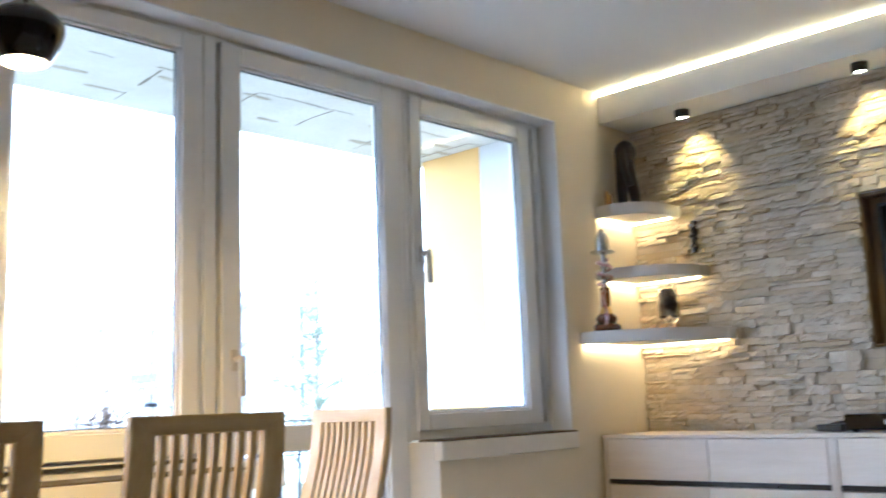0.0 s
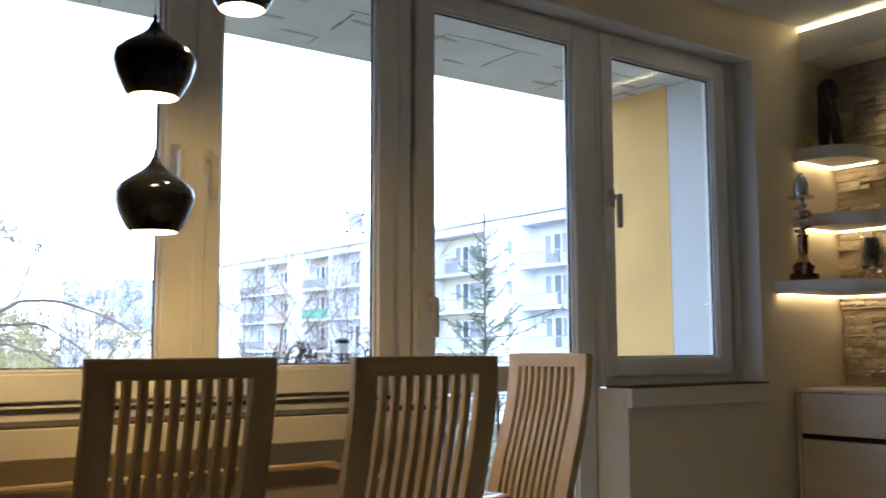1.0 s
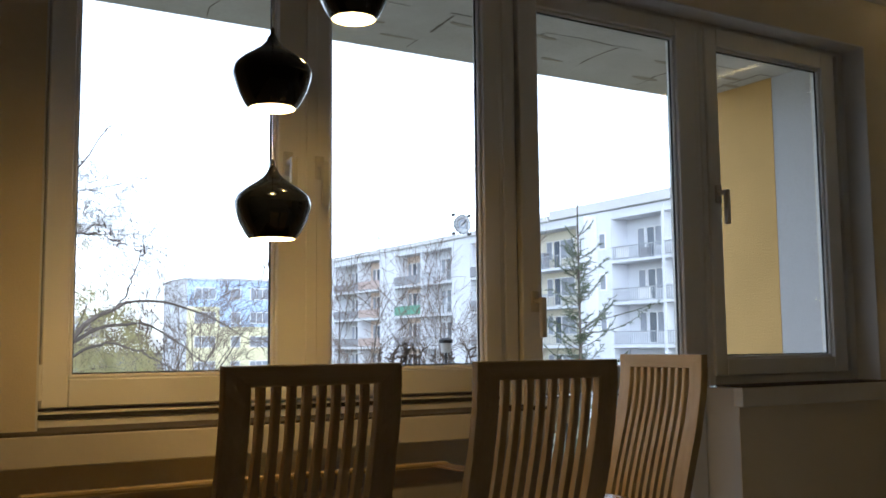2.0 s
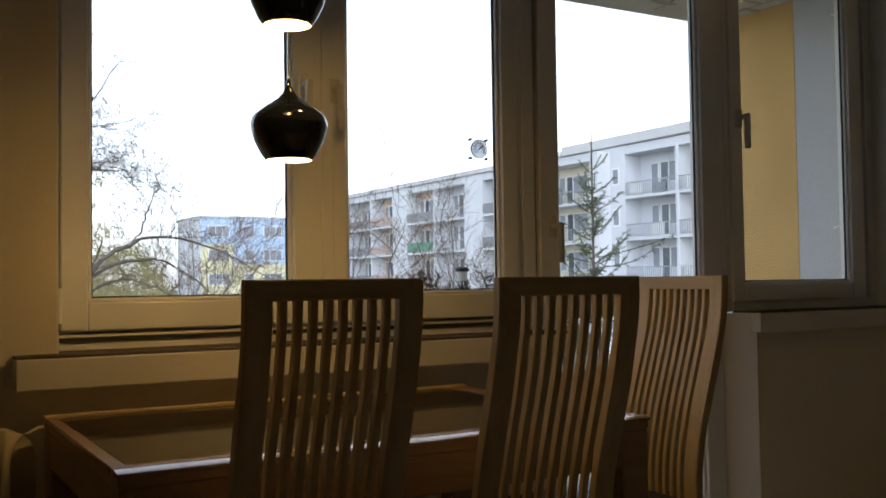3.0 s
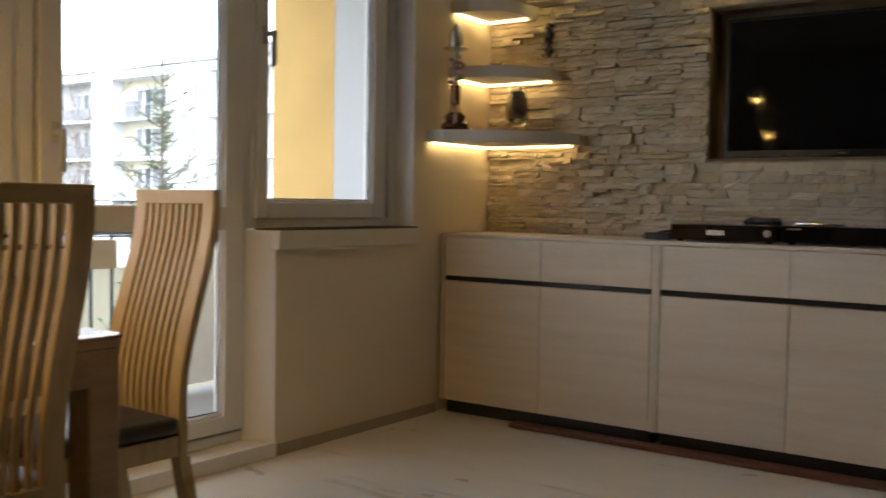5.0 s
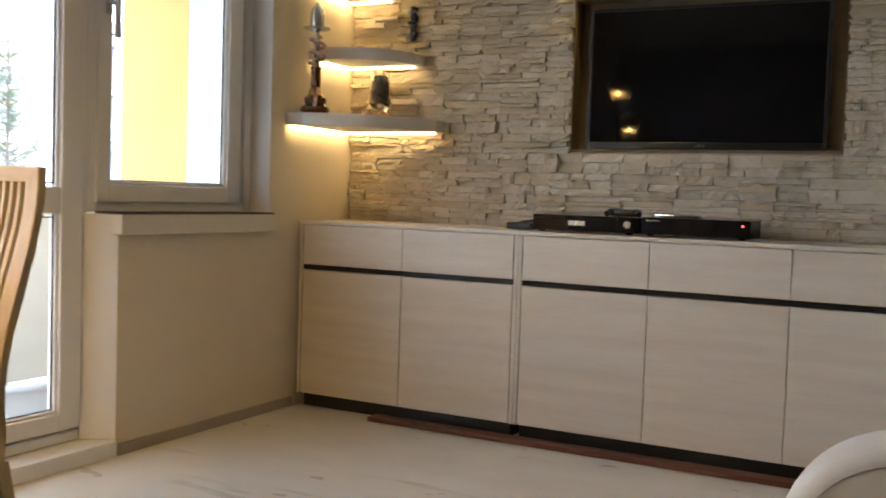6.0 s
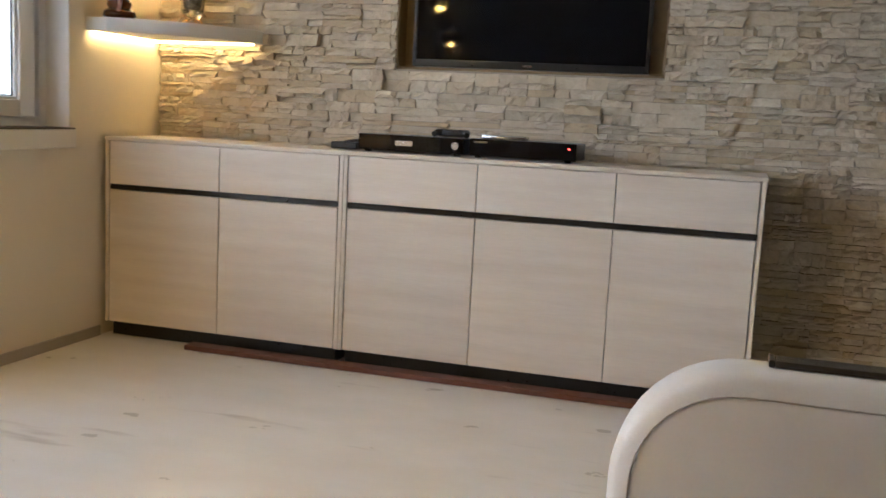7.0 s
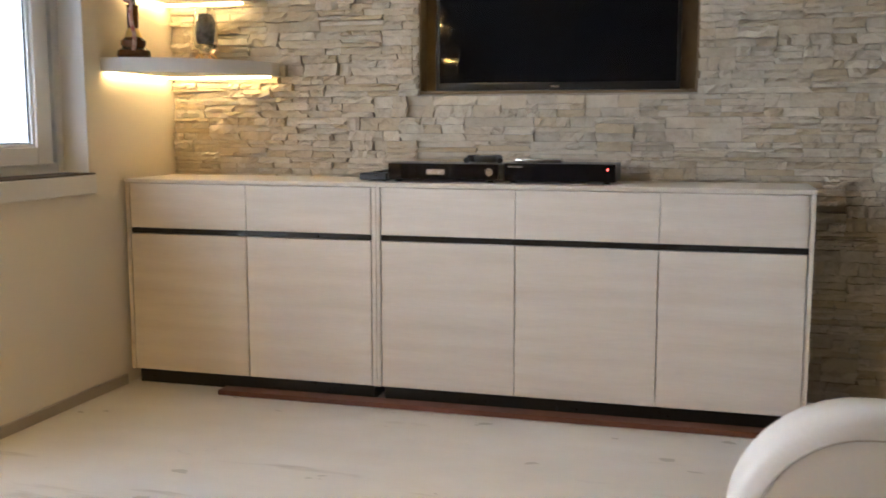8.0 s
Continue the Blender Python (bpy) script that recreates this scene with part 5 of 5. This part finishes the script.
sofa = thing("sofa", "cream leather sofa with a low rounded back", "sofa", (0, 0, 0))
part("backrest", padded(-2.2, -2.03, -4.5, -2.45, 0.06, 0.586, 0.25, 0.045, 0.012), M_LEATHER, sofa, smooth=True)
seam = [(-2.203, y, z) for y, z in rounded(-4.455, -2.495, 0.08, 0.541, 0.205)]
part("piping", tube(seam, 0.0018, 6), M_SEAM, sofa, "thin darker stitched seam", True)
for k in range(2):
    part("seat_cushion", block(-2.025, -1.4, -4.42 + k * 0.89, -3.54 + k * 0.89, 0.19, 0.33, 0.045, 3), M_LEATHER, sofa, smooth=True)
part("base", block(-2.026, -1.43, -4.44, -2.64, 0.06, 0.189, 0.01), M_LEATHER, sofa)
for x in (-2.12, -1.48):
    for y in (-4.35, -2.6):
        part("foot", block(x - 0.03, x + 0.03, y - 0.03, y + 0.03, 0, 0.06, 0.004), M_BLACK, sofa)
strip_ = thing("wooden_strip", "dark brown wooden strip lying along the sofa back", "wooden strip", (-2.1, -3.25, 0.5875))
part("board", block(-0.03, 0.03, -0.5, 0.5, 0.0, 0.013, 0.003, 2), M_SEAT, strip_)
part("end_cap", block(-0.031, 0.031, 0.5005, 0.512, 0.0, 0.014, 0.002), M_BLACK, strip_)

# ---- stone wall ----
wall_e = bmesh.new()
X0 = 0.012
box(wall_e, X0, 0.3, -4.9, TVY0 - 0.012, 0, CEIL)
box(wall_e, X0, 0.3, TVY1 + 0.012, 0, 0, CEIL)
box(wall_e, X0, 0.3, TVY0 - 0.012, TVY1 + 0.012, 0, TVZ0 - 0.012)
box(wall_e, X0, 0.3, TVY0 - 0.012, TVY1 + 0.012, TVZ1 + 0.012, CEIL)
box(wall_e, 0.111, 0.3, TVY0 - 0.012, TVY1 + 0.012, TVZ0 - 0.012, TVZ1 + 0.012)
wall_east = structure("wall_east", wall_e, M_GROUT, "wall clad in split beige sandstone strips", "wall")

rnd = random.Random(17)
shapes = []
for k in range(28):
    # unit stone: front at -1 in depth with a broken, stepped face and ragged edges
    ny, nz = 4, 2
    tilt_y, tilt_z = rnd.gauss(0, 0.2), rnd.gauss(0, 0.14)
    lean, sag = rnd.gauss(0, 0.035), [rnd.uniform(-0.1, 0.1) for _ in range(ny + 1)]
    V, F = [], []
    for i in range(ny + 1):
        for j in range(nz + 1):
            y, z = i / ny, j / nz
            rim = i in (0, ny) or j in (0, nz)
            out = -1 + tilt_y * (y - 0.5) + tilt_z * (z - 0.5) + rnd.uniform(-0.13, 0.13) + (rnd.uniform(0.0, 0.2) if rim else -0.02)
            V.append((out, y + lean * (j - 1) + (rnd.uniform(-0.015, 0.015) if i in (0, ny) else rnd.uniform(-0.07, 0.07)), z + (sag[i] * (0.5 if j != 1 else 1.6)) + rnd.uniform(-0.03, 0.03)))
    for i in range(ny):
        for j in range(nz):
            a = i * (nz + 1) + j
            F.append((a, a + 1, a + nz + 2, a + nz + 1))
    ring_ = [i * (nz + 1) for i in range(ny + 1)] + [ny * (nz + 1) + j for j in range(1, nz + 1)] + [i * (nz + 1) + nz for i in range(ny - 1, -1, -1)] + [j for j in range(nz - 1, 0, -1)]
    k0 = len(V)
    for r in ring_:
        V.append((0.0, V[r][1], V[r][2]))
    n = len(ring_)
    for i in range(n):
        F.append((ring_[i], k0 + i, k0 + (i + 1) % n, ring_[(i + 1) % n]))
    me = bpy.data.meshes.new("stone")
    me.from_pydata(V, [], [f[::-1] for f in F])
    me.materials.append(M_STONE)
    me.update()
    shapes.append((me, V, F))

JV, JF = [], []
single = 0


def lay(a, b, z, h):
    """One stone between a and b along the wall; it stops at the recess and behind the sideboard."""
    global single
    if z < TVZ1 + 0.006 and z + h > TVZ0 - 0.006 and a < TVY1 + 0.006 and b > TVY0 - 0.006:
        za, zb = max(z, TVZ1 + 0.006), min(z + h, TVZ0 - 0.006)
        if a < TVY1 + 0.006 < b and b - TVY1 > 0.03:
            a = TVY1 + 0.006
        elif a < TVY0 - 0.006 < b and TVY0 - a > 0.03:
            b = TVY0 - 0.006
        elif z + h > TVZ1 + 0.02 and z < TVZ1:
            z, h = za, z + h - za
        elif z < TVZ0 - 0.02:
            h = zb - z
        else:
            return
    if b - a < 0.015 or h < 0.01 or (z + h < 0.8 and a > -2.7):
        return
    depth = 0.012 + rnd.random() ** 1.3 * 0.03
    me, V, F = rnd.choice(shapes)
    loc, scl = (X0, a + 0.001, z + 0.001), (depth, b - a - 0.002, h - 0.002)
    if a > -2.75 and 0.82 < z < 1.6 and single < 300:
        single += 1
        ob = new("stone", me)
        ob.parent, ob.location, ob.scale = wall_east, loc, scl
    else:
        k = len(JV)
        JV.extend((loc[0] + v[0] * scl[0], loc[1] + v[1] * scl[1], loc[2] + v[2] * scl[2]) for v in V)
        JF.extend(tuple(k + i for i in f[::-1]) for f in F)


# bands of blocks, each block broken into its own thin uneven courses
z = 0.004
while z < 2.455:
    band = min(rnd.choice((0.075, 0.09, 0.1)), 2.461 - z)
    y = -0.006
    while y > -3.7:
        length = rnd.uniform(0.1, 0.3)
        rows = rnd.choice((2, 3, 3, 3, 4)) if band > 0.06 else 1
        cuts = sorted([0, 1] + [(i + rnd.uniform(-0.25, 0.25)) / rows for i in range(1, rows)])
        for c0, c1 in zip(cuts, cuts[1:]):
            pieces = rnd.choice((1, 2, 2, 3, 3)) if length > 0.16 else rnd.choice((1, 1, 1, 2))
            ends = sorted([0, 1] + [(i + rnd.uniform(-0.3, 0.3)) / pieces for i in range(1, pieces)])
            for e0, e1 in zip(ends, ends[1:]):
                lay(y - length * e1, y - length * e0, z + band * c0, band * (c1 - c0))
        y -= length
    z += band
mesh_part("stone_courses", JV, JF, M_STONE2, wall_east, "split sandstone strips", "stuff")
